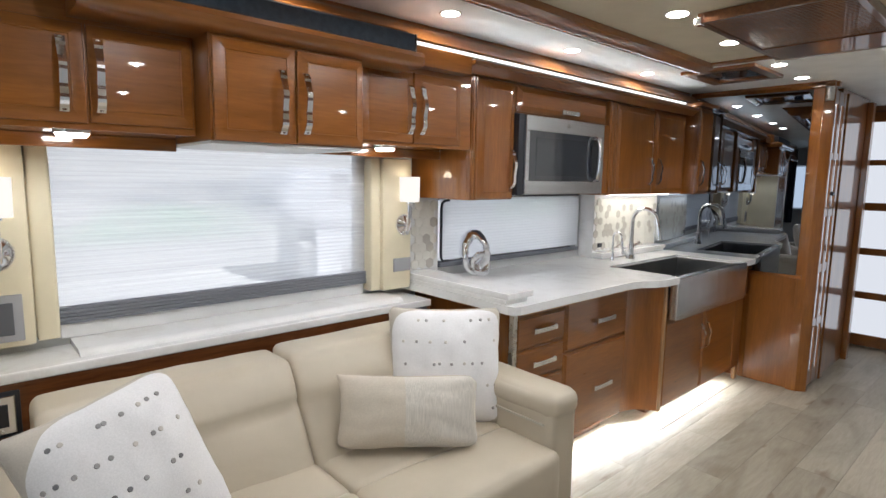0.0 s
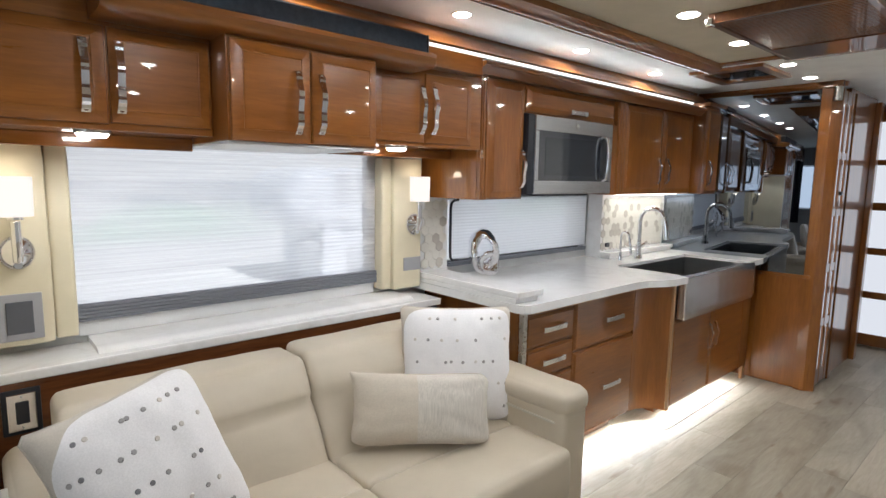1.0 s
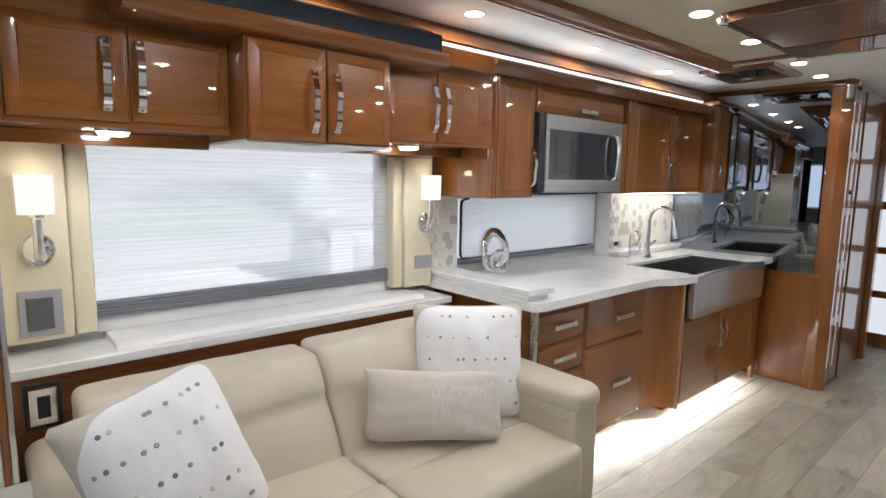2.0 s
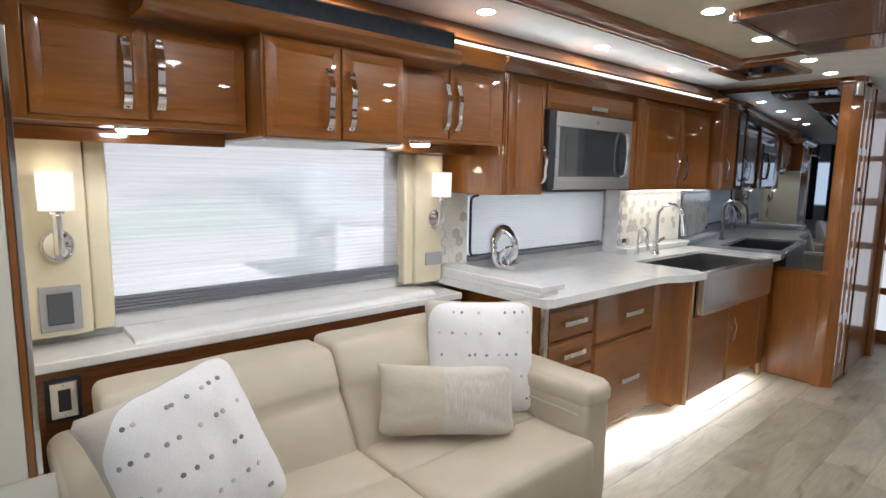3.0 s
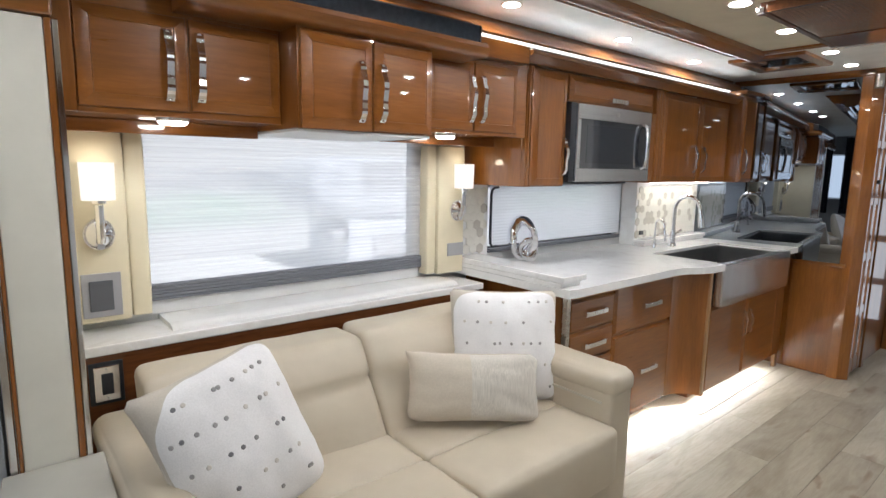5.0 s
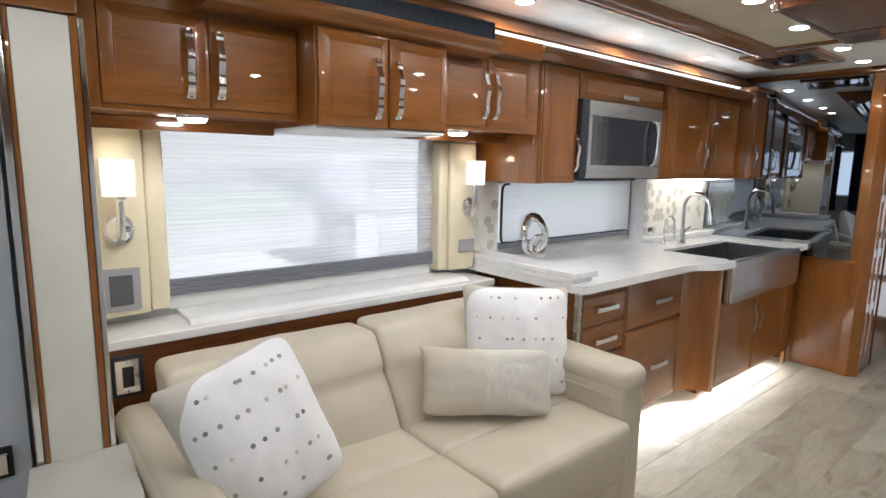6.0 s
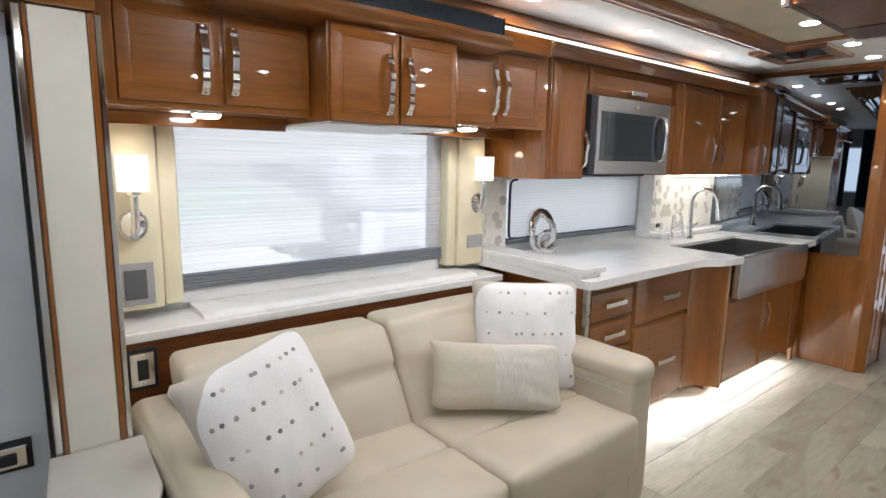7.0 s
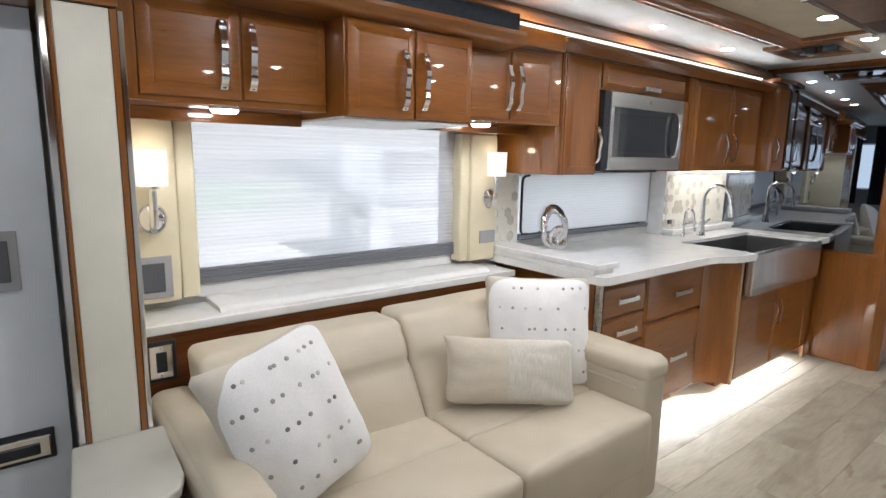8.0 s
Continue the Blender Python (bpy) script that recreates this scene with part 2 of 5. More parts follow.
def backdrop_mat():
    m = bpy.data.materials.new("bright_outdoors")
    m.use_nodes = True
    nt = m.node_tree
    nt.nodes.remove(nt.nodes["Principled BSDF"])
    tc = nt.nodes.new("ShaderNodeTexCoord")
    sep = nt.nodes.new("ShaderNodeSeparateXYZ")
    nt.links.new(tc.outputs["Object"], sep.inputs[0])
    band = nt.nodes.new("ShaderNodeMapRange")
    band.inputs["From Min"].default_value, band.inputs["From Max"].default_value = -1.5, 5.0
    nt.links.new(sep.outputs[2], band.inputs["Value"])
    base = ramp(nt, band.outputs[0], [(0.0, (1.0, 1.0, 1.0)), (0.25, (1.0, 1.0, 1.0)), (0.29, (0.78, 0.95, 0.82)), (0.35, (0.72, 0.88, 0.76)), (0.38, (0.60, 0.64, 0.68)), (0.423, (0.62, 0.65, 0.70)), (0.432, (1, 1, 1))])
    n = noise_tex(nt, coords(nt, (0.35, 1, 0.9)), 1.1, 3, 0.5)
    c = mix_color(nt, ramp(nt, n, [(0.42, (0, 0, 0)), (0.6, (1, 1, 1))]), base, (1.0, 1.0, 1.0))
    e = nt.nodes.new("ShaderNodeEmission")
    e.inputs[1].default_value = BACKDROP_W
    nt.links.new(c, e.inputs[0])
    nt.links.new(e.outputs[0], nt.nodes["Material Output"].inputs[0])
    return m


BACKDROP_W = 1.18
OUTDOORS = backdrop_mat()


# ---- mesh helpers ----
def thing(name, at, label, category, group="", kind=""):
    ob = new(name)
    ob.location = at
    ob.empty_display_size = 0.1
    return tagged(ob, label, category, group, kind)


def root_of(ob):
    while ob.parent:
        ob = ob.parent
    return ob


def part(name, bm, mat, parent=None, label="", smooth=False, angle=35):
    me = bpy.data.meshes.new(name)
    if parent:
        bm.transform(Matrix.Translation(-root_of(parent).location))
    bmesh.ops.recalc_face_normals(bm, faces=bm.faces)
    if smooth:
        for fc in bm.faces:
            fc.smooth = True
        for e in bm.edges:
            if len(e.link_faces) == 2 and e.calc_face_angle(0) > radians(angle):
                e.smooth = False
    bm.to_mesh(me)
    bm.free()
    me.materials.append(mat)
    ob = new(name, me)
    if parent:
        ob.parent = parent
    return tagged(ob, label)


def solo(name, bm, mat, label, category="", group="", kind="", smooth=False):
    return tagged(part(name, bm, mat, None, label, smooth), "", category, group, kind)


def box(x0, x1, y0, y1, z0, z1, bevel=0.0, seg=2, bm=None):
    own = bmesh.new()
    r = bmesh.ops.create_cube(own, size=1)
    bmesh.ops.transform(own, matrix=Matrix.LocRotScale(((x0 + x1) / 2, (y0 + y1) / 2, (z0 + z1) / 2), None, (x1 - x0, y1 - y0, z1 - z0)), verts=r["verts"])
    if bevel:
        bmesh.ops.bevel(own, geom=own.edges[:], offset=bevel, segments=seg, affect="EDGES", profile=0.6)
    return joined(bm, own)


def joined(bm, own):
    if bm is None:
        return own
    me = bpy.data.meshes.new("tmp")
    own.to_mesh(me)
    own.free()
    bm.from_mesh(me)
    bpy.data.meshes.remove(me)
    return bm


def prism(pts, z0, z1, bevel=0.0, bm=None, seg=2):
    """A slab with the plan pts (x, y) between two heights."""
    own = bmesh.new()
    f = own.faces.new([own.verts.new((x, y, z0)) for x, y in pts])
    r = bmesh.ops.extrude_face_region(own, geom=[f])
    bmesh.ops.translate(own, vec=(0, 0, z1 - z0), verts=[v for v in r["geom"] if isinstance(v, bmesh.types.BMVert)])
    bmesh.ops.recalc_face_normals(own, faces=own.faces)
    if bevel:
        bmesh.ops.bevel(own, geom=own.edges[:], offset=bevel, segments=seg, affect="EDGES", profile=0.6)
    return joined(bm, own)


def profile_x(pts, x0, x1, bm=None):
    """A moulding: the outline pts (y, z) drawn along x."""
    own = bmesh.new()
    f = own.faces.new([own.verts.new((x0, y, z)) for y, z in pts])
    r = bmesh.ops.extrude_face_region(own, geom=[f])
    bmesh.ops.translate(own, vec=(x1 - x0, 0, 0), verts=[v for v in r["geom"] if isinstance(v, bmesh.types.BMVert)])
    return joined(bm, own)


def profile_y(pts, y0, y1, bm=None):
    own = bmesh.new()
    f = own.faces.new([own.verts.new((x, y0, z)) for x, z in pts])
    r = bmesh.ops.extrude_face_region(own, geom=[f])
    bmesh.ops.translate(own, vec=(0, y1 - y0, 0), verts=[v for v in r["geom"] if isinstance(v, bmesh.types.BMVert)])
    return joined(bm, own)


def cylinder(c, r, h, axis="z", seg=24, r2=None, bm=None, sx=1.0):
    own = bmesh.new()
    bmesh.ops.create_cone(own, cap_ends=True, segments=seg, radius1=r, radius2=r if r2 is None else r2, depth=h)
    m = {"z": Matrix(), "y": Matrix.Rotation(radians(90), 4, "X"), "x": Matrix.Rotation(radians(90), 4, "Y")}[axis]
    own.transform(Matrix.Translation(c) @ Matrix.Diagonal((sx, 1, 1, 1)) @ m)
    return joined(bm, own)


def tube(pts, r, seg=10, closed=False, bm=None, radii=None):
    """A round bar along pts."""
    own = bmesh.new()
    pts = [Vector(p) for p in pts]
    n = len(pts)
    rings = []
    up = Vector((0.13, 0.31, 0.94)).normalized()
    for i, p in enumerate(pts):
        a = pts[(i - 1) % n] if closed or i else p
        b = pts[(i + 1) % n] if closed or i < n - 1 else p
        t = (b - a).normalized()
        up = (up - t * up.dot(t)).normalized()
        side = t.cross(up)
        rr = radii[i] if radii else r
        rings.append([own.verts.new(p + rr * (math.cos(q) * up + math.sin(q) * side)) for q in (2 * math.pi * k / seg for k in range(seg))])
    for i in range(n if closed else n - 1):
        a, b = rings[i], rings[(i + 1) % n]
        for k in range(seg):
            own.faces.new((a[k], a[(k + 1) % seg], b[(k + 1) % seg], b[k]))
    if not closed:
        own.faces.new(rings[0][::-1])
        own.faces.new(rings[-1])
    return joined(bm, own)


def soft_box(x0, x1, y0, y1, z0, z1, r, n=10, puff=(0, 0, 0), bm=None, wob=0.0, seed=0.0):
    """An upholstered block: rounded edges, faces that bulge by puff, slight unevenness."""
    own = bmesh.new()
    bmesh.ops.create_cube(own, size=2)
    bmesh.ops.subdivide_edges(own, edges=own.edges[:], cuts=n, use_grid_fill=True)
    c = Vector(((x0 + x1) / 2, (y0 + y1) / 2, (z0 + z1) / 2))
    h = Vector(((x1 - x0) / 2, (y1 - y0) / 2, (z1 - z0) / 2))
    for v in own.verts:
        u = v.co.copy()
        # more loops near the edges
        u = Vector([math.copysign(abs(k) ** 0.6, k) if abs(k) < 1 else k for k in u])
        p = Vector((u.x * h.x, u.y * h.y, u.z * h.z))
        inner = Vector([max(-(h[k] - r), min(h[k] - r, p[k])) for k in range(3)])
        d = p - inner
        if d.length > 1e-6:
            p = inner + d.normalized() * r
        for k in range(3):
            a, b = [j for j in range(3) if j != k]
            if abs(abs(u[k]) - 1) < 1e-4:
                p[k] += math.copysign(puff[k] * (1 - u[a] ** 2) * (1 - u[b] ** 2), u[k])
        if wob:
            p += wob * noise.noise_vector((c + p) * 7.0 + Vector((seed, 0, 0)))
        v.co = c + p
    return joined(bm, own)


def sheared(bm, z0, k):
    for v in bm.verts:
        v.co.y += k * (v.co.z - z0)
    return bm


# ---- joinery ----
def door_bm(x0, x1, z0, z1, y, rim=0.035, depth=0.02):
    """A cabinet door in the plane y that faces -y: sloped rim, proud field."""
    bm = bmesh.new()
    g = 0.0015

    def ring(dx, yy):
        return [bm.verts.new(p) for p in ((x0 + dx, yy, z0 + dx), (x1 - dx, yy, z0 + dx), (x1 - dx, yy, z1 - dx), (x0 + dx, yy, z1 - dx))]
    rs = [ring(g, y + depth), ring(g, y + 0.80 * depth)]
    # rounded outer edge, sloped rim, small groove round the field
    for k in range(1, 9):
        q = math.pi / 16 * k
        rs.append(ring(g + 0.005 * (1 - math.cos(q)), y + 0.80 * depth - 0.006 * math.sin(q)))
    rs += [ring(rim, y), ring(rim + 0.0022, y + 0.0022), ring(rim + 0.0045, y + 0.0010), ring(rim + 0.008, y + 0.0010)]
    for a, b in zip(rs, rs[1:]):
        for k in range(4):
            bm.faces.new((a[k], a[(k + 1) % 4], b[(k + 1) % 4], b[k]))
    bm.faces.new(rs[-1])
    bm.faces.new(rs[0][::-1])
    return bm


def wavy_pull(x, z0, z1, y, w=0.022, lift=0.026):
    """A bright strap pull, bowed and rippled, fixed to a front at y that faces -y."""
    bm = bmesh.new()
    n = 22
    rows = []
    for i in range(n + 1):
        s = i / n
        bow = lift * math.sin(math.pi * s) ** 0.55 + 0.0035 * math.sin(4 * math.pi * s) * (1 if 0.1 < s < 0.9 else 0)
        wi = w * (1.0 - 0.18 * math.sin(math.pi * s))
        z = z0 + (z1 - z0) * s
        rows.append([bm.verts.new(p) for p in ((x - wi / 2, y - bow - 0.001, z), (x + wi / 2, y - bow - 0.001, z), (x + wi / 2, y - bow - 0.006, z), (x - wi / 2, y - bow - 0.006, z))])
    for a, b in zip(rows, rows[1:]):
        for k in range(4):
            bm.faces.new((a[k], a[(k + 1) % 4], b[(k + 1) % 4], b[k]))
    bm.faces.new(rows[0][::-1]), bm.faces.new(rows[-1])
    for zz in (z0 + 0.008, z1 - 0.008):
        cylinder((x, y - 0.006, zz), 0.006, 0.014, "y", 10, bm=bm)
    return bm


def bar_pull(x0, x1, z, y):
    """A short flat drawer pull with square ends."""
    bm = box(x0, x1, y - 0.026, y - 0.018, z - 0.011, z + 0.011, 0.002)
    for a in (x0 + 0.012, x1 - 0.012):
        box(a - 0.010, a + 0.010, y - 0.022, y, z - 0.013, z + 0.013, 0.002, bm=bm)
    for k in range(5):
        q = x0 + (x1 - x0) * (0.24 + 0.13 * k)
        box(q - 0.004, q + 0.004, y - 0.0285, y - 0.025, z - 0.010, z + 0.010, 0.001, bm=bm)
    return bm


def hung_door(cab, x0, x1, z0, z1, y, pull_x, p0, p1, mat=None, rim=0.035):
    d = part("door", door_bm(x0, x1, z0, z1, y, rim), mat or WOOD_H, cab, "", True, 14)
    part("handle", wavy_pull(pull_x, p0, p1, y), CHROME, d, "polished chrome strap handle")
    return d


# ---- setting ----
XA, XB, YA, YB = -3.6, 6.6, -1.5, 2.66

FLOOR = solo("floor", box(XA, XB, YA, 2.7, -0.06, -0.004), GROUT, "pale grey oak plank floor", kind="structure")
solo("ceiling", box(XA, XB, YA, 2.75, CEIL, CEIL + 0.05), CEIL_WHITE, "white vinyl ceiling over the slide-out", kind="structure")
solo("ceiling_tray", box(XA, 2.78, -1.2, 1.60, TRAY, TRAY + 0.06), CEIL_BEIGE, "beige vinyl ceiling panel framed in cherry moulding", kind="structure")

# outside wall with the two window openings: built of butted pieces
WX0, WX1, WZ0, WZ1 = 0.105, 1.405, 0.905, 1.56
KX0, KX1, KZ0, KZ1 = 1.835, 3.12, 0.935, 1.312
wb = box(XA, WX0, 2.56, 2.72, 0, CEIL)
box(WX0, WX1, 2.56, 2.72, 0, WZ0, bm=wb)
box(WX0, WX1, 2.56, 2.72, WZ1, CEIL, bm=wb)
box(WX1, KX0, 2.56, 2.72, 0, CEIL, bm=wb)
box(KX0, KX1, 2.56, 2.72, 0, KZ0, bm=wb)
box(KX0, KX1, 2.56, 2.72, KZ1, CEIL, bm=wb)
box(KX1, XB, 2.56, 2.72, 0, CEIL, bm=wb)
solo("wall_outer", wb, WALL_PALE, "pale outer wall with two shaded windows", kind="structure")
solo("wall_opposite", box(XA, XB, YA - 0.1, YA, 0, 1.45), WALL_PALE, "pale wall across the aisle", kind="structure")
solo("wall_opposite_upper", box(XA, XB, YA - 0.1, YA, 1.45, CEIL), WOOD_DARK, "dark cherry wall across the aisle, above the pale part", kind="structure")
fb = box(XA - 0.1, XA, YA, 2.72, 0, 0.95)
box(XA - 0.1, XA, YA, 2.72, 1.75, CEIL, bm=fb)
solo("wall_front", fb, WALL_PALE, "pale front wall below and above the windscreen", kind="structure")
# two unseen walls, added white so the microwave has something bright to reflect
solo("wall_aisle_bounce", box(4.30, 4.40, YA, 0.60, 0, CEIL - 0.001), CEIL_WHITE, "unseen white wall added across the passage to brighten reflections", kind="structure")
solo("wall_passage_bounce", box(5.70, 5.76, YA, 0.60, 0, CEIL - 0.001), CEIL_WHITE, "unseen white wall added beside the far door to brighten reflections", kind="structure")
solo("wall_rear", box(XB, XB + 0.1, YA, 2.72, 0, CEIL), WOOD_DARK, "dark wood wall behind the bedroom door", kind="structure")
solo("windscreen", box(XA - 0.02, XA - 0.014, YA, 2.72, 0.95, 1.75), emitter("windscreen_daylight", (0.86, 0.93, 1.0), 0.6), "bright windscreen at the front", kind="structure")

SUN = bpy.data.lights.new("sun", "SUN")
SUN.energy, SUN.angle, SUN.color = 4.0, radians(0.6), (1.0, 0.96, 0.9)
new("sun", SUN).matrix_world = look((0, -6, 9), (0, 0, 1))



def cab_curtain(y0, y1):
    """A gathered curtain that hangs beside the windscreen."""
    t = thing("curtain", (XA + 0.16, (y0 + y1) / 2, 0.70), "dark navy gathered curtain beside the windscreen", "curtain", "windscreen curtains")
    bm = bmesh.new()
    n = int((y1 - y0) / 0.008)
    rows = []
    for i in range(n + 1):
        y = y0 + (y1 - y0) * i / n
        x = XA + 0.16 + 0.018 * math.sin(2 * math.pi * y / 0.062)
        rows.append([bm.verts.new((x + dx, y, z)) for dx, z in ((0.0, 0.70), (0.0, CEIL - 0.03), (0.004, CEIL - 0.03), (0.004, 0.70))])
    for a, b in zip(rows, rows[1:]):
        for k in range(4):
            bm.faces.new((a[k], a[(k + 1) % 4], b[(k + 1) % 4], b[k]))
    bm.faces.new(rows[0]), bm.faces.new(rows[-1][::-1])
    part("cloth", bm, CURTAIN_NAVY, t, "", True, 60)
    part("rail", cylinder((XA + 0.16, (y0 + y1) / 2, CEIL - 0.02), 0.010, y1 - y0 + 0.02, "y", 12), NICKEL, t, "thin curtain rail", True)


cab_curtain(1.66, 2.09)
cab_curtain(2.26, 2.54)

# daylight through the windscreen
lamp("windscreen_light", "AREA", look((XA + 0.05, 0.6, 1.35), (0.0, 0.6, 1.1)), 17.0, 3.4, 0.75, (0.82, 0.91, 1.0))

# mouldings on the ceiling
def moulding(name, bm, label, mat=WOOD_H):
    return solo(name, bm, mat, label, kind="structure", smooth=True)


BEAM = [(1.570, 2.000), (1.570, 1.975), (1.595, 1.962), (1.636, 1.960), (1.661, 1.972), (1.669, 1.985), (1.694, 1.990), (1.735, 1.995), (1.760, 2.015), (1.768, 2.040), (1.793, 2.050), (1.809, 2.066), (1.570, 2.066)]
moulding("trim_tray_edge", profile_x(BEAM, XA, 2.79), "glossy cherry moulding along the ceiling tray")
moulding("trim_tray_end", profile_y([(2.76, 1.9995), (2.76, 1.990), (2.785, 1.985), (2.81, 2.0), (2.815, 2.066), (2.782, 2.066), (2.782, 1.9995)], -1.2, 1.569), "cherry moulding across the end of the ceiling tray", WOOD_V)
CROWN = [(2.15, 1.972), (2.160, 1.985), (2.180, 1.990), (2.192, 2.008), (2.206, 2.030), (2.228, 2.042), (2.242, 2.050), (2.250, 2.066), (2.555, 2.066), (2.555, 1.972)]
moulding("trim_crown", profile_x(CROWN, -0.3, 4.045), "glossy cherry crown moulding under the ceiling")
solo("cove_light", box(1.235, 3.78, 2.150, 2.158, 1.950, 1.962), LED_WARM, "warm white strip light between cabinets and crown", "strip light")
lamp("cove_light_glow", "AREA", look((2.66, 2.10, 1.925), (2.66, 2.07, 2.065)), COVE_W, 2.7, 0.02, (0.93, 0.98, 1.0))


def downlight(x, y, z, r=0.037):
    t = thing("downlight", (x, y, z), "round recessed ceiling downlight, lit, warm white", "downlight", "ceiling downlights")
    ringb = cylinder((x, y, z - 0.0015), r * 1.17, 0.003, seg=28, r2=r * 1.22)
    part("rim", ringb, NICKEL, t, "nickel rim", True)
    part("lens", cylinder((x, y, z - 0.0042), r * 0.9, 0.0024, seg=24, r2=r), LENS_GLOW, t, "glowing lens", True)
    lamp("downlight_glow", "SPOT", pose(x, y, z - 0.008), PUCK_W * (1.6 if x > 3.3 and y < 1 else 1.1 if x > 3.3 else 0.7 if y > 2 and x < 1.5 else 0.85 if y > 2 else (1.9 if x < 0 else 2.7 if x < 0.8 else 3.0 if x < 1.5 else 2.3) if y > 1 else 0.9 if x < 1 else 0.6), 0.007, color=WARM, spot=120 if x > 3.3 and y > 1 else 174)
    return t


for x, y, z in DOWNLIGHTS:
    downlight(x, y, z)


def under_puck(x, y, z):
    t = thing("cabinet_puck_light", (x, y, z), "round puck light, lit, set in the cabinet underside", "puck light", "puck lights")
    part("rim", cylinder((x, y, z - 0.004), 0.045, 0.008, seg=32), NICKEL, t, "nickel rim", True)
    part("lens", cylinder((x, y, z - 0.0125), 0.035, 0.009, seg=32, r2=0.041), LENS_GLOW, t, "glowing lens", True)
    lamp("puck_glow", "SPOT", pose(x, y, z - 0.02), PUCK_W * 0.8, 0.015, color=WARM, spot=150)


for x, y, z in PUCKS_UNDER:
    under_puck(x, y, z)


# ceiling return-air panel with louvres
def louvre_panel():
    x0, x1, y0, y1, z = 1.90, 2.73, 0.80, 1.265, 1.985
    t = thing("ceiling_vent_panel", (2.29, 1.04, z), "louvred cherry vent panel with chrome corners on the ceiling", "ceiling vent")
    fr = box(x0, x1, y1 - 0.022, y1, z - 0.022, z + 0.014, 0.003)
    box(x0, x1, y0, y0 + 0.022, z - 0.022, z + 0.014, 0.003, bm=fr)
    box(x0, x0 + 0.022, y0 + 0.022, y1 - 0.022, z - 0.022, z + 0.014, 0.003, bm=fr)
    box(x1 - 0.26, x1, y0 + 0.022, y1 - 0.022, z - 0.022, z + 0.014, 0.003, bm=fr)
    part("frame", fr, WOOD_DARK, t)
    part("backing", box(x0 + 0.022, x1 - 0.26, y0 + 0.022, y1 - 0.022, z - 0.004, z + 0.012), WOOD_DARK, t)
    n = 30
    for i in range(n):
        a = x0 + 0.024 + (x1 - x0 - 0.286) * i / n
        part("slat", box(a, a + 0.013, y0 + 0.022, y1 - 0.022, z - 0.018, z - 0.005, 0.003, 1), WOOD_DARK, t)
    for a in (x0, x1):
        part("corner_cap", box(a - 0.008, a + 0.022 if a == x0 else a + 0.008, y1 - 0.018, y1 + 0.006, z - 0.028, z - 0.004, 0.004), CHROME, t, "chrome corner cap")
    part("chrome_edge", box(x1 - 0.004, x1 + 0.006, y0, y1 - 0.02, z - 0.026, z - 0.012, 0.002), CHROME, t, "chrome edge strip")


louvre_panel()


def hatch_panel():
    x0, x1, y0, y1, z = 3.22, 3.70, 1.53, 1.94, CEIL
    t = thing("ceiling_vent", (3.46, 1.73, z), "cherry framed ceiling vent with a dark glossy centre", "ceiling vent")
    fr = box(x0, x1, y1 - 0.06, y1, z - 0.02, z, 0.004)
    box(x0, x1, y0, y0 + 0.06, z - 0.02, z, 0.004, bm=fr)
    box(x0, x0 + 0.07, y0 + 0.06, y1 - 0.06, z - 0.02, z, 0.004, bm=fr)
    box(x1 - 0.07, x1, y0 + 0.06, y1 - 0.06, z - 0.02, z, 0.004, bm=fr)
    part("frame", fr, WOOD_H, t)
    part("panel", box(x0 + 0.07, x1 - 0.07, y0 + 0.06, y1 - 0.06, z - 0.010, z), BLACK_GLASS, t, "dark glossy centre panel")


hatch_panel()

# ---- windows ----
def pleats(x0, x1, z0, z1, y, step, deep):
    bm = bmesh.new()
    n = int(round((z1 - z0) / step))
    prev = None
    for i in range(n + 1):
        z = z0 + (z1 - z0) * i / n
        yy = y + (deep if i % 2 else -deep)
        row = [bm.verts.new((x0, yy, z)), bm.verts.new((x1, yy, z))]
        if prev:
            bm.faces.new((prev[0], prev[1], row[1], row[0]))
        prev = row
    return bm


def window(name, x0, x1, z0, z1, stack, label, cloth):
    t = thing(name, ((x0 + x1) / 2, 2.6, z0), label, "window", kind="structure")
    fr = box(x0, x1, 2.60, 2.64, z0, z0 + 0.02)
    box(x0, x1, 2.60, 2.64, z1 - 0.02, z1, bm=fr)
    box(x0, x0 + 0.02, 2.60, 2.64, z0 + 0.02, z1 - 0.02, bm=fr)
    box(x1 - 0.02, x1, 2.60, 2.64, z0 + 0.02, z1 - 0.02, bm=fr)
    part("window_frame", fr, BLACK, t, "dark window frame")
    part("shade", pleats(x0 + 0.002, x1 - 0.002, z0 + stack, z1 - 0.004, 2.545, 0.0085, 0.0010), cloth, t, "white sheer pleated shade, drawn")
    for i in range(int(stack / 0.012)):
        part("pleat_fold", box(x0 + 0.003, x1 - 0.003, 2.532 - 0.003 * (i % 2), 2.560, z0 + 0.012 * i, z0 + 0.012 * i + 0.0105, 0.003), SHADE_STACK, t)
    return t


w1 = window("window_1", WX0, WX1, WZ0, WZ1, 0.060, "wide window behind a sheer white pleated shade", SHADE)
w2 = window("window_2", KX0, KX1, KZ0, KZ1, 0.036, "low kitchen window behind a sheer pleated shade", SHADE_DIM)
part("side_liner", box(WX1 - 0.085, WX1, 2.556, 2.562, WZ0 + 0.06, WZ1), WHITE_PL, w1, "grey side channel seen through the shade")
part("screw", cylinder((1.388, 2.5415, 1.437), 0.005, 0.006, "y", 12), BLACK, w1, "small black screw")
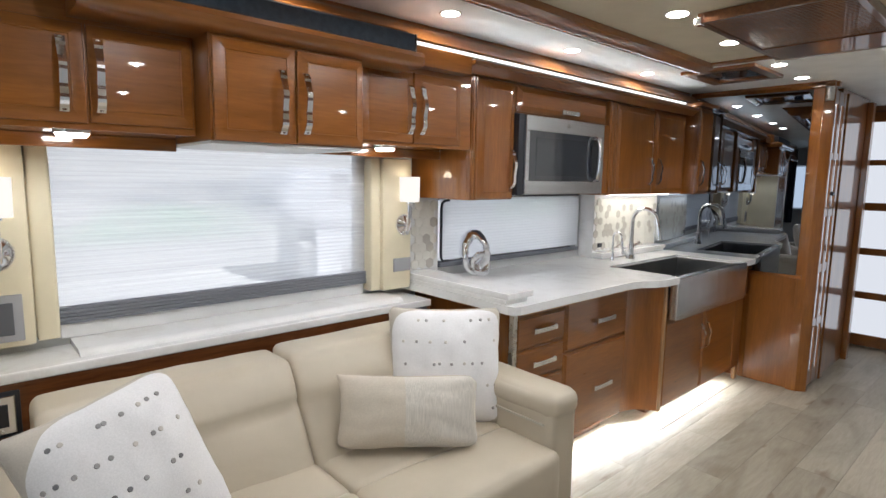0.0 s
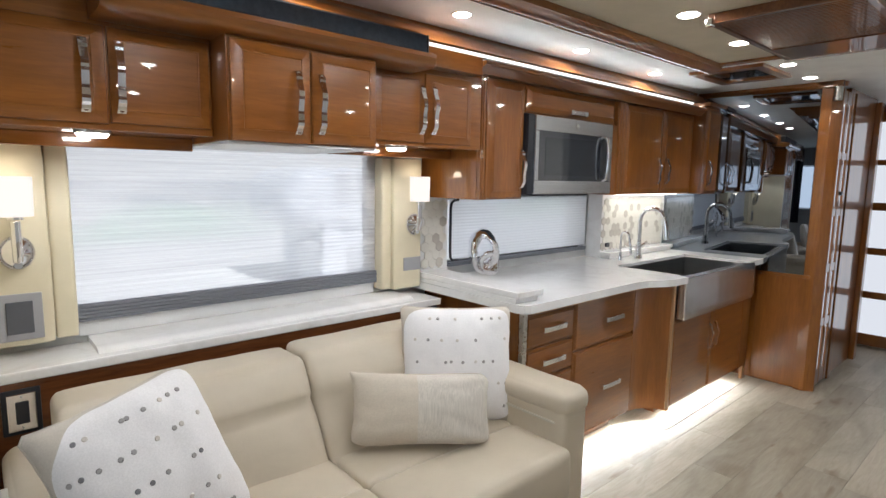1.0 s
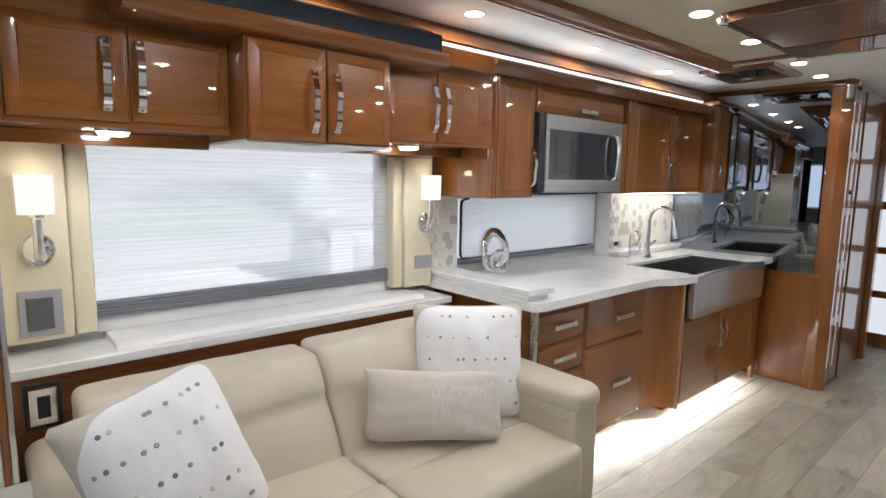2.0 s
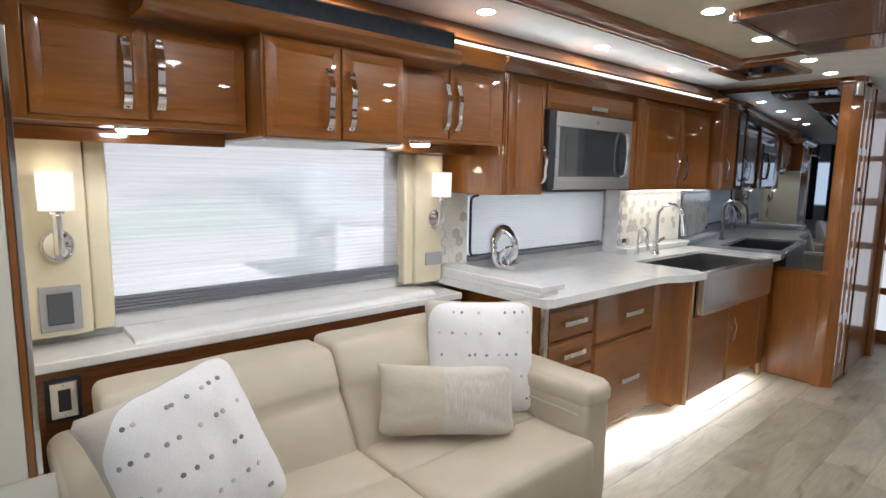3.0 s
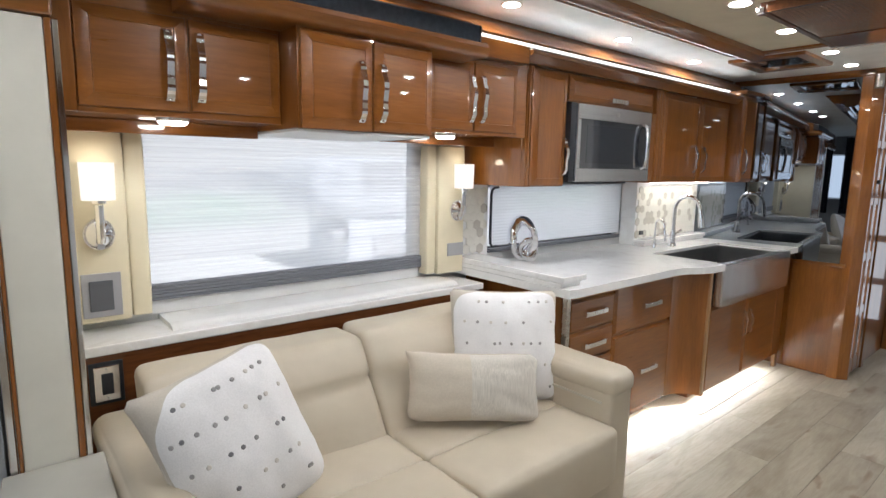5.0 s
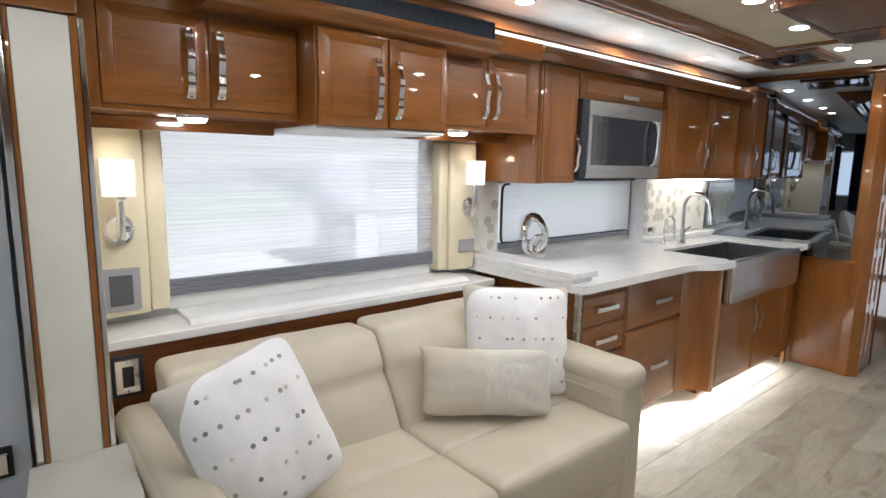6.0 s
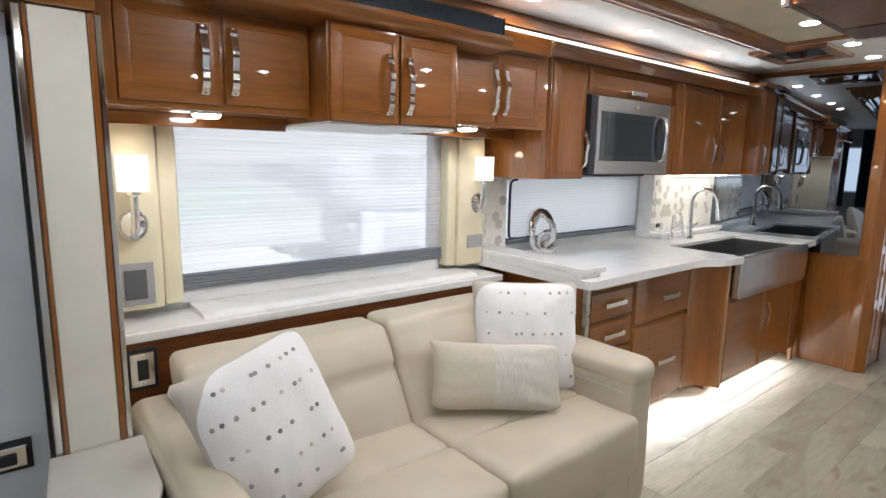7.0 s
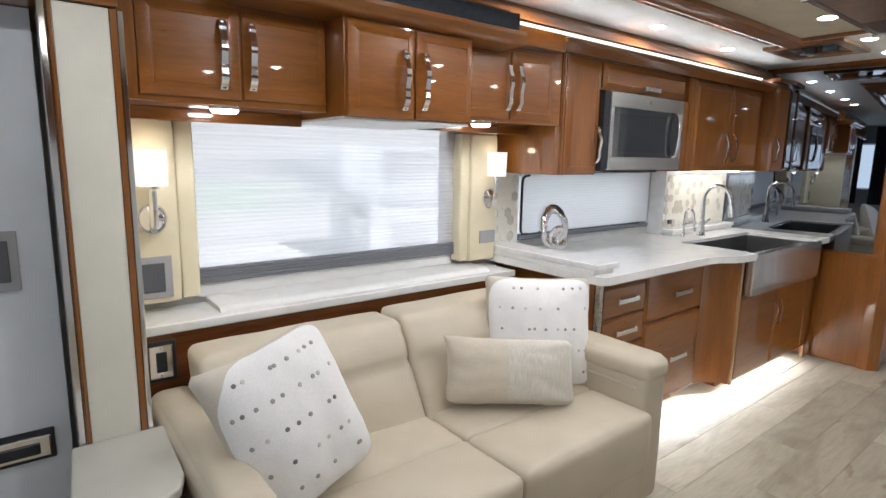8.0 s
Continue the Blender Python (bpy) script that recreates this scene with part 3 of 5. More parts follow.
# rounded dark gasket at the kitchen window's end
gas = tube([(1.90, 2.535, 0.968), (1.862, 2.535, 0.968), (1.848, 2.535, 0.985), (1.845, 2.535, 1.02), (1.845, 2.535, 1.25), (1.850, 2.535, 1.278), (1.868, 2.535, 1.292), (1.90, 2.535, 1.295)], 0.007)
part("gasket", gas, BLACK, w2, "black rounded gasket", True)

# outdoors
solo("backdrop", box(-9, 16, 11.0, 11.02, -3, 7), OUTDOORS, "bright hazy outdoors beyond the windows", kind="structure")


def parked_van():
    t = thing("parked_van", (5.9, 9.1, -0.36), "pale van parked outside, seen through the shade", "van")
    bd = soft_box(3.66, 8.6, 8.2, 10.0, 0.42, 1.56, 0.30, 12)
    for v in bd.verts:
        k = max(0.0, 1.0 - (v.co.x - 3.66) / 1.4)
        v.co.z += 0.30 * k * k * (1.56 - v.co.z) / 1.14
        if v.co.z > 1.1:
            v.co.x += (v.co.z - 1.1) * 0.35 * k
    part("body", bd, SHELL_PAINT, t, "pale paint", True)
    part("window", box(4.50, 5.95, 8.19, 8.21, 0.98, 1.46, 0.009), WHITE_PL, t, "pale side window")
    part("bumper", soft_box(4.02, 4.26, 8.3, 8.9, 0.18, 0.36, 0.05, 4), WHITE_PL, t, "pale bumper end", True)
    part("skirt", box(4.30, 8.4, 8.30, 9.8, -0.36, 0.60, 0.05), SHELL_PAINT, t, "pale lower skirt")
    part("step_box", box(4.75, 5.50, 8.22, 8.31, -0.12, 0.26, 0.03), WHITE_PL, t, "pale step box")


parked_van()
solo("ground", box(-30, 40, 2.9, 60, -0.40, -0.36), plain("pale_concrete", (0.78, 0.78, 0.77), 0.9), "pale concrete ground outside", kind="structure")

# ---- sofa wall: padded panels, ledge ----
def lamp_panel(x0, x1, s0, s1, label):
    z0, z1 = 0.868, 1.50
    t = thing("padded_wall_panel", ((x0 + x1) / 2, 2.5, z0), label, "wall panel", "padded panels beside the window")
    part("panel", soft_box(x0, x1, 2.472, 2.56, z0, z1, 0.010, 6, (0, 0.003, 0)), CREAM, t, "", True)
    part("side_strip", soft_box(s0, s1, 2.488, 2.56, z0 + 0.004, z1, 0.008, 6, (0, 0.002, 0)), CREAM, t, "", True)
    return t


lamp_panel(-0.128, 0.075, 0.077, 0.140, "cream padded vinyl panel beside the window, carrying a wall lamp")
lamp_panel(1.420, 1.590, 1.362, 1.418, "cream padded vinyl panel between window and kitchen, carrying a wall lamp")


def grille_plate(x0, x1, z0, z1, inner, label):
    t = thing("wall_plate", ((x0 + x1) / 2, 2.468, z0), label, "wall plate")
    part("plate", box(x0, x1, 2.464, 2.472, z0, z1, 0.003), GREY_PLATE, t)
    if inner:
        part("grille", box(x0 + 0.021, x1 - 0.025, 2.459, 2.465, z0 + 0.022, z1 - 0.024, 0.002), GREY_DARK, t, "dark grille")
    return t


grille_plate(-0.070, 0.044, 0.889, 1.036, True, "square grey speaker plate with a dark centre")
grille_plate(1.478, 1.582, 0.957, 1.022, False, "plain grey outlet cover on the padded panel")


def sconce(x, z):
    t = thing("wall_lamp", (x, 2.47, z), "chrome wall lamp with a lit white glass shade", "wall lamp", "wall lamps")
    y = 2.468
    bp = bmesh.new()
    n = 36
    prof = ((0.0, 1.0), (0.008, 1.0), (0.011, 0.96), (0.010, 0.90), (0.007, 0.86), (0.009, 0.80), (0.016, 0.52), (0.022, 0.40), (0.026, 0.22))
    for ry, k in prof:
        for i in range(n):
            q = 2 * math.pi * i / n
            bp.verts.new((x + 0.047 * k * math.sin(q), y - ry, z + 0.053 * k * math.cos(q)))
    bp.verts.ensure_lookup_table()
    last = len(prof) - 1
    for r_ in range(last):
        for i in range(n):
            bp.faces.new((bp.verts[r_ * n + i], bp.verts[r_ * n + (i + 1) % n], bp.verts[(r_ + 1) * n + (i + 1) % n], bp.verts[(r_ + 1) * n + i]))
    bp.faces.new([bp.verts[last * n + i] for i in range(n)])
    bp.faces.new([bp.verts[n - 1 - i] for i in range(n)])
    part("back_plate", bp, CHROME, t, "round chrome back plate", True)
    beads = bmesh.new()
    for i in range(40):
        q = 2 * math.pi * i / 40
        bmesh.ops.create_icosphere(beads, subdivisions=1, radius=0.0032, matrix=Matrix.Translation((x + 0.0415 * math.sin(q), y - 0.010, z + 0.047 * math.cos(q))))
    part("beading", beads, CHROME, t, "beaded chrome rim", True, 80)
    part("arm", tube([(x, y - 0.015, z - 0.022), (x, y - 0.036, z - 0.018), (x, y - 0.046, z + 0.004), (x, y - 0.048, z + 0.055), (x, y - 0.048, z + 0.098)], 0.0135, 14), CHROME, t, "", True)
    part("finial", cylinder((x, y - 0.026, z - 0.036), 0.011, 0.016, "y", 14), CHROME, t, "", True)
    sb = cylinder((x, y - 0.050, z + 0.172), 0.047, 0.118, seg=40, r2=0.049)
    part("shade", sb, SHADE_GLOW, t, "lit white glass shade", True)
    part("cup", cylinder((x, y - 0.048, z + 0.108), 0.022, 0.010, seg=20), CHROME, t, "", True)
    for dz in (0.105, 0.24):
        lamp("wall_lamp_glow", "POINT", pose(x, y - 0.055, z + dz), 0.20, 0.02, color=(1.0, 0.83, 0.62))


sconce(-0.010, 1.165)
sconce(1.535, 1.185)

solo("sill_board", box(-0.135, 1.598, 2.322, 2.558, 0.800, 0.832, 0.006), QUARTZ, "white quartz window ledge above the sofa", "window ledge")
solo("window_board", box(WX0 + 0.04, WX1 - 0.05, 2.546, 2.559, 0.853, 0.904, 0.003), WHITE_PL, "white board under the window", kind="structure")
solo("raised_curb", profile_x([(2.362, 0.8322), (2.366, 0.838), (2.374, 0.844), (2.386, 0.8485), (2.402, 0.851), (2.558, 0.852), (2.558, 0.8322)], 0.17, 1.46), QUARTZ, "raised white quartz curb under the window", "window ledge", smooth=True)
# shade behind the sofa is put into the wood colour here
solo("wall_low", box(-0.135, 1.598, 2.330, 2.356, 0.0, 0.800), WOOD_DARK, "glossy cherry panel behind the sofa, darkened for shade", kind="structure")


def outlet(x0, x1, z0, z1, y, label):
    t = thing("outlet", ((x0 + x1) / 2, y, z0), label, "outlet")
    part("plate", box(x0 - 0.012, x1 + 0.012, y - 0.006, y, z0 - 0.012, z1 + 0.012, 0.003), BLACK, t, "black surround")
    part("frame", box(x0, x1, y - 0.012, y - 0.006, z0, z1, 0.003), CHROME, t, "chrome frame")
    part("switch", box(x0 + 0.020, x1 - 0.018, y - 0.016, y - 0.011, z0 + 0.022, z1 - 0.024, 0.002), BLACK, t, "black rocker insert")
    for zz in (z0 + 0.010, z1 - 0.010):
        part("screw", cylinder(((x0 + x1) / 2, y - 0.013, zz), 0.0035, 0.003, "y", 10), NICKEL, t)


outlet(-0.072, -0.002, 0.655, 0.768, 2.330, "chrome framed outlet with a black insert")
outlet(1.478, 1.56, 0.762, 0.792, 2.330, "small chrome framed outlet under the ledge")

# ---- upper cabinets over the sofa ----
def upper_left():
    t = thing("wall_cabinet", (0.17, 2.3, 1.527), "glossy cherry wall cabinet with two doors over the sofa", "cabinet", "wall cabinets")
    part("body", box(-0.125, 0.476, 2.136, 2.555, 1.527, 1.96, 0.002), WOOD_H, t)
    part("filler", box(-0.16, -0.082, 2.118, 2.135, 1.527, 1.83, 0.002), WOOD_V, t)
    hung_door(t, -0.080, 0.195, 1.542, 1.806, 2.115, 0.139, 1.570, 1.762)
    hung_door(t, 0.199, 0.470, 1.546, 1.806, 2.115, 0.223, 1.573, 1.766)
    part("light_rail", box(-0.125, 0.476, 2.335, 2.365, 1.486, 1.527, 0.003), WOOD_H, t)


def upper_centre():
    t = thing("wall_cabinet", (0.74, 2.2, 1.510), "deeper glossy cherry wall cabinet with two doors over the window", "cabinet", "wall cabinets")
    part("body", box(0.478, 1.002, 2.017, 2.555, 1.512, 1.84, 0.002), WOOD_V, t)
    part("underside", box(0.480, 1.000, 2.020, 2.50, 1.502, 1.511, 0.002), WHITE_PL, t, "white laminate underside")
    hung_door(t, 0.484, 0.744, 1.510, 1.808, 1.995, 0.690, 1.540, 1.735)
    hung_door(t, 0.747, 0.999, 1.514, 1.808, 1.995, 0.771, 1.545, 1.735)


def upper_right():
    t = thing("wall_cabinet", (1.33, 2.3, 1.538), "glossy cherry wall cabinet with two doors beside the kitchen", "cabinet", "wall cabinets")
    part("body", box(1.004, 1.653, 2.136, 2.555, 1.538, 1.93, 0.002), WOOD_H, t)
    hung_door(t, 1.06, 1.318, 1.550, 1.832, 2.115, 1.290, 1.585, 1.775)
    hung_door(t, 1.322, 1.585, 1.550, 1.832, 2.115, 1.352, 1.587, 1.778)
    part("light_rail", box(1.004, 1.653, 2.335, 2.365, 1.500, 1.538, 0.003), WOOD_H, t)


upper_left(), upper_centre(), upper_right()


def cornice():
    t = thing("cornice", (0.6, 2.1, 1.81), "rounded glossy cherry cornice that carries a soundbar", "cornice")
    prof = [(2.13, 1.815), (2.00, 1.815), (1.975, 1.820), (1.962, 1.832), (1.958, 1.850), (1.966, 1.866), (1.985, 1.874), (2.13, 1.874)]
    bm = profile_x(prof, 0.16, 1.235)
    part("lip", bm, WOOD_H, t, "", True)
    part("frieze", box(-0.30, 1.232, 2.05, 2.13, 1.875, 1.96, 0.004), WOOD_H, t)
    part("end_block", box(1.215, 1.255, 1.975, 2.13, 1.82, 1.872, 0.012), WOOD_H, t, "", True)


cornice()
t = thing("soundbar", (0.6, 2.03, 1.876), "long black soundbar lying on the cornice", "soundbar")
part("body", box(0.25, 1.226, 2.002, 2.049, 1.876, 1.940, 0.006), NAVY, t)
part("end_cap", box(1.226, 1.234, 2.000, 2.049, 1.876, 1.940, 0.004), BLACK, t)

# ---- kitchen wall cabinets ----
KY = 2.135


def mirror_x(y):
    """Plan of the mirror at the kitchen's end, 5 degrees off square."""
    return 4.108 - (y - 1.475) * math.tan(radians(5.0))


def fluted(x0, x1, y0, y1, z0, z1, n=2):
    """An upright pilaster with a few shallow rounded flutes on its front."""
    bm = box(x0, x1, y0 + 0.006, y1, z0, z1, 0.003)
    wf = (x1 - x0 - 0.008) / n
    for k in range(n):
        a = x0 + 0.004 + wf * k
        box(a + 0.002, a + wf - 0.002, y0, y0 + 0.0065, z0 + 0.004, z1 - 0.004, 0.0035, bm=bm)
    return bm


def kitchen_tall():
    t = thing("kitchen_wall_cabinet", (1.81, 2.3, 1.314), "narrow tall glossy cherry kitchen cabinet with one door", "cabinet", "kitchen wall cabinets")
    part("body", box(1.655, 1.970, KY + 0.021, 2.555, 1.314, 1.87, 0.002), WOOD_V, t)
    part("pilaster", fluted(1.655, 1.700, KY - 0.010, KY + 0.020, 1.314, 1.868), WOOD_V, t)
    hung_door(t, 1.708, 1.964, 1.318, 1.862, KY, 1.936, 1.368, 1.552, WOOD_V)


def kitchen_lift():
    t = thing("kitchen_wall_cabinet", (2.37, 2.3, 1.735), "shallow glossy cherry cabinet with a lift-up door over the microwave", "cabinet", "kitchen wall cabinets")
    part("body", box(1.972, 2.772, KY + 0.021, 2.555, 1.735, 1.87, 0.002), WOOD_H, t)
    d = part("door", door_bm(1.976, 2.768, 1.740, 1.862, KY, 0.028), WOOD_H, t)
    part("handle", bar_pull(2.30, 2.45, 1.762, KY), CHROME, d, "small chrome pull")


def kitchen_pair():
    t = thing("kitchen_wall_cabinet", (3.28, 2.3, 1.328), "glossy cherry kitchen cabinet with two tall doors", "cabinet", "kitchen wall cabinets")
    part("body", box(2.774, 3.792, KY + 0.021, 2.555, 1.328, 1.87, 0.002), WOOD_V, t)
    part("pilaster", fluted(2.776, 2.872, KY - 0.014, KY + 0.020, 1.328, 1.868, 3), WOOD_V, t)
    hung_door(t, 2.880, 3.348, 1.332, 1.864, KY, 3.285, 1.392, 1.565, WOOD_V)
    hung_door(t, 3.352, 3.786, 1.332, 1.864, KY, 3.400, 1.392, 1.565, WOOD_V)


def kitchen_end():
    y = 2.060
    xe = mirror_x(y) - 0.003
    t = thing("kitchen_wall_cabinet", (3.92, 2.3, 1.328), "narrow glossy cherry kitchen cabinet beside the mirror, standing proud", "cabinet", "kitchen wall cabinets")
    part("body", prism([(3.794, y + 0.021), (xe, y + 0.021), (mirror_x(2.50) - 0.003, 2.50), (mirror_x(2.50) - 0.003, 2.555), (3.794, 2.555)], 1.328, 1.93, 0.002), WOOD_V, t)
    part("pilaster", fluted(3.790, 3.832, y - 0.004, y + 0.020, 1.328, 1.928), WOOD_V, t)
    hung_door(t, 3.836, xe - 0.004, 1.332, 1.915, y, 3.868, 1.388, 1.565, WOOD_V, 0.022)
    part("cap", box(3.770, xe, y - 0.030, y + 0.10, 1.931, 1.957, 0.007), WOOD_H, t)


kitchen_tall(), kitchen_lift(), kitchen_pair(), kitchen_end()
moulding("trim_cabinet_head", profile_x([(2.150, 1.871), (2.118, 1.871), (2.104, 1.866), (2.092, 1.870), (2.078, 1.888), (2.058, 1.898), (2.055, 1.913), (2.150, 1.913)], 1.60, 3.788), "cherry head moulding along the kitchen cabinets")
# hidden board, added to keep the cove light's bounce white
solo("trim_cove_reflector", box(1.60, 3.788, 2.062, 2.150, 1.9132, 1.9172), WHITE_PL, "hidden white reflector board under the cove light", kind="structure")
solo("trim_frieze", box(1.258, 1.598, 2.075, 2.135, 1.85, 1.925, 0.004), WOOD_H, "cherry frieze between cornice and kitchen", kind="structure")


def microwave():
    x0, x1, z0, z1, y = 2.015, 2.705, 1.338, 1.728, 2.112
    t = thing("microwave", ((x0 + x1) / 2, 2.3, z0), "built-in stainless steel microwave with a black glass door", "microwave")
    part("body", box(1.973, 2.772, y + 0.030, 2.55, z0, z1 + 0.004, 0.003), BLACK, t, "black case")
    part("side_trim", box(1.973, x0 - 0.002, y + 0.012, y + 0.030, z0, z1, 0.002), BLACK, t)
    part("side_trim", box(x1 + 0.002, 2.772, y + 0.014, y + 0.030, z0, z1, 0.002), WOOD_V, t, "cherry filler strip")
    d = bmesh.new()
    box(x0, x1, y, y + 0.03, z1 - 0.075, z1, 0.004, bm=d)
    box(x0, x1, y, y + 0.03, z0, z0 + 0.068, 0.004, bm=d)
    box(x0, x0 + 0.030, y, y + 0.03, z0 + 0.068, z1 - 0.075, 0.003, bm=d)
    box(x1 - 0.028, x1, y, y + 0.03, z0 + 0.068, z1 - 0.075, 0.003, bm=d)
    dd = part("door", d, STEEL, t, "brushed steel door frame")
    part("window", box(x0 + 0.030, x1 - 0.028, y + 0.004, y + 0.026, z0 + 0.068, z1 - 0.075), BLACK_GLASS, dd, "black glass window")
    part("window_border", box(x0 + 0.085, x1 - 0.165, y + 0.0025, y + 0.005, z0 + 0.095, z1 - 0.105, 0.001), GLASS_GREY, dd, "dark grey screened inner pane")
    part("control_panel", box(x1 - 0.120, x1 - 0.030, y + 0.001, y + 0.005, z0 + 0.072, z1 - 0.079, 0.001), BLACK_GLASS, dd, "black control panel")
    hx = x1 - 0.088
    part("handle", tube([(hx, y, z0 + 0.075), (hx, y - 0.022, z0 + 0.082), (hx, y - 0.030, z0 + 0.13), (hx, y - 0.034, (z0 + z1) / 2), (hx, y - 0.030, z1 - 0.13), (hx, y - 0.022, z1 - 0.088), (hx, y, z1 - 0.08)], 0.012, 12), STEEL, dd, "bowed steel handle", True)
    part("badge", cylinder(((x0 + x1) / 2, y - 0.001, z1 - 0.035), 0.012, 0.004, "y", 18), NICKEL, dd)
    part("vent", box(x0 + 0.15, x1 - 0.15, y + 0.05, 2.4, z0 - 0.012, z0, 0.002), BLACK, t)


microwave()

# under-cabinet light over the sink
solo("counter_light", box(3.18, 4.00, 2.34, 2.37, 1.316, 1.326), LED_GLOW, "strip light under the kitchen cabinet", "strip light")
lamp("counter_light_glow", "AREA", pose(3.59, 2.29, 1.31), 1.9, 0.8, 0.02, (1.0, 0.95, 0.82))

# ---- counter ----
CT, CB = 0.885, 0.848
SX0, SX1, SY0, SY1 = 2.92, 3.84, 1.765, 2.17


def counter():
    t = thing("worktop", (2.8, 2.2, CB), "white quartz kitchen worktop round an apron sink", "worktop")
    bm = prism([(1.602, 2.10), (1.602, 1.835), (1.612, 1.808), (1.640, 1.798), (2.52, 1.798), (2.60, 1.782), (2.68, 1.735), (2.76, 1.712), (SX0 - 0.03, 1.705), (SX0 - 0.03, SY0), (SX0, SY0), (SX0, 2.10)], CB, CT)
    box(1.602, SX0, 2.10, SY1, CB, CT, bm=bm)
    part("slab", bm, QUARTZ, t)
    part("back_strip", prism([(1.602, SY1), (mirror_x(SY1) - 0.002, SY1), (mirror_x(2.50) - 0.002, 2.50), (mirror_x(2.50) - 0.002, 2.556), (1.602, 2.556)], CB, CT), QUARTZ, t)
    part("end_piece", prism([(SX1, 1.72), (mirror_x(1.72) - 0.002, 1.72), (mirror_x(SY1) - 0.002, SY1), (SX1, SY1)], CB, CT), QUARTZ, t)
    return t


counter()
solo("trim_counter_edge", box(1.66, 2.62, 1.806, 1.815, 0.840, 0.848), WOOD_EDGE, "pale wood bead under the worktop", kind="structure")
t = thing("raised_ledge", (1.69, 2.2, CT), "stepped white quartz ledge at the worktop's end", "ledge")
part("lower_step", box(1.606, 1.745, 1.852, 2.552, CT, CT + 0.022, 0.004), QUARTZ, t)
part("upper_step", box(1.604, 1.770, 1.838, 2.554, CT + 0.022, CT + 0.050, 0.006), QUARTZ, t)
t = thing("raised_ledge", (3.6, 2.36, CT), "stepped white quartz ledge under the tiled splashback", "ledge")
part("lower_step", box(3.15, 4.020, 2.362, 2.436, CT, CT + 0.02, 0.003), QUARTZ, t)
part("upper_step", box(3.13, 4.020, 2.345, 2.436, CT + 0.02, CT + 0.045, 0.006), QUARTZ, t)


def sink():
    t = thing("apron_sink", (3.38, 1.96, 0.63), "brushed stainless steel apron sink", "sink")
    ap = soft_box(2.888, 3.905, 1.705, 1.762, 0.632, 0.879, 0.012, 6, (0, 0.002, 0))
    part("apron", ap, STEEL_SATIN, t, "brushed steel front apron", True)
    bw = bmesh.new()
    box(SX0, SX0 + 0.012, SY0, SY1, 0.66, 0.868, bm=bw)
    box(SX1 - 0.012, SX1, SY0, SY1, 0.66, 0.868, bm=bw)
    box(SX0 + 0.012, SX1 - 0.012, SY1 - 0.012, SY1, 0.66, 0.868, bm=bw)
    box(SX0 + 0.012, SX1 - 0.012, SY0, SY0 + 0.012, 0.66, 0.868, bm=bw)
    box(SX0 + 0.012, SX1 - 0.012, SY0 + 0.012, SY1 - 0.012, 0.66, 0.672, bm=bw)
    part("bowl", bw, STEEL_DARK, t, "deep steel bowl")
    part("drain", cylinder((3.38, 1.98, 0.674), 0.045, 0.006, seg=24), CHROME, t, "", True)


sink()


def gooseneck(x, y, h, reach, r, name, label, cat):
    t = thing(name, (x, y, CT), label, cat)
    part("base", cylinder((x, y, CT + 0.012), r * 2.1, 0.024, seg=24, r2=r * 1.7), CHROME, t, "", True)
    part("body", cylinder((x, y, CT + 0.024 + 0.045), r * 1.55, 0.09, seg=20, r2=r * 1.25), CHROME, t, "", True)
    a = reach / 2
    pts = [(x, y, CT + 0.10), (x, y, CT + h - a)]
    pts += [(x, y - a + a * math.cos(q), CT + h - a + a * math.sin(q)) for q in (math.pi * k / 12 for k in range(1, 12))]
    pts += [(x, y - reach, CT + h - a), (x, y - reach - 0.006, CT + h - a - 0.03)]
    part("neck", tube(pts, r, 14), CHROME, t, "", True)
    part("spray_head", tube([(x, y - reach - 0.006, CT + h - a - 0.03), (x, y - reach - 0.016, CT + h - a - 0.11)], r * 1.4, 14), CHROME, t, "", True)
    part("lever", tube([(x + r * 1.4, y, CT + 0.075), (x + 0.05, y - 0.01, CT + 0.095), (x + 0.075, y - 0.02, CT + 0.11)], r * 0.55, 10), CHROME, t, "", True)


gooseneck(3.36, 2.272, 0.345, 0.18, 0.0140, "kitchen_tap", "tall chrome gooseneck kitchen tap", "tap")
gooseneck(3.175, 2.300, 0.19, 0.06, 0.006, "filter_tap", "slim chrome filtered water tap", "tap")


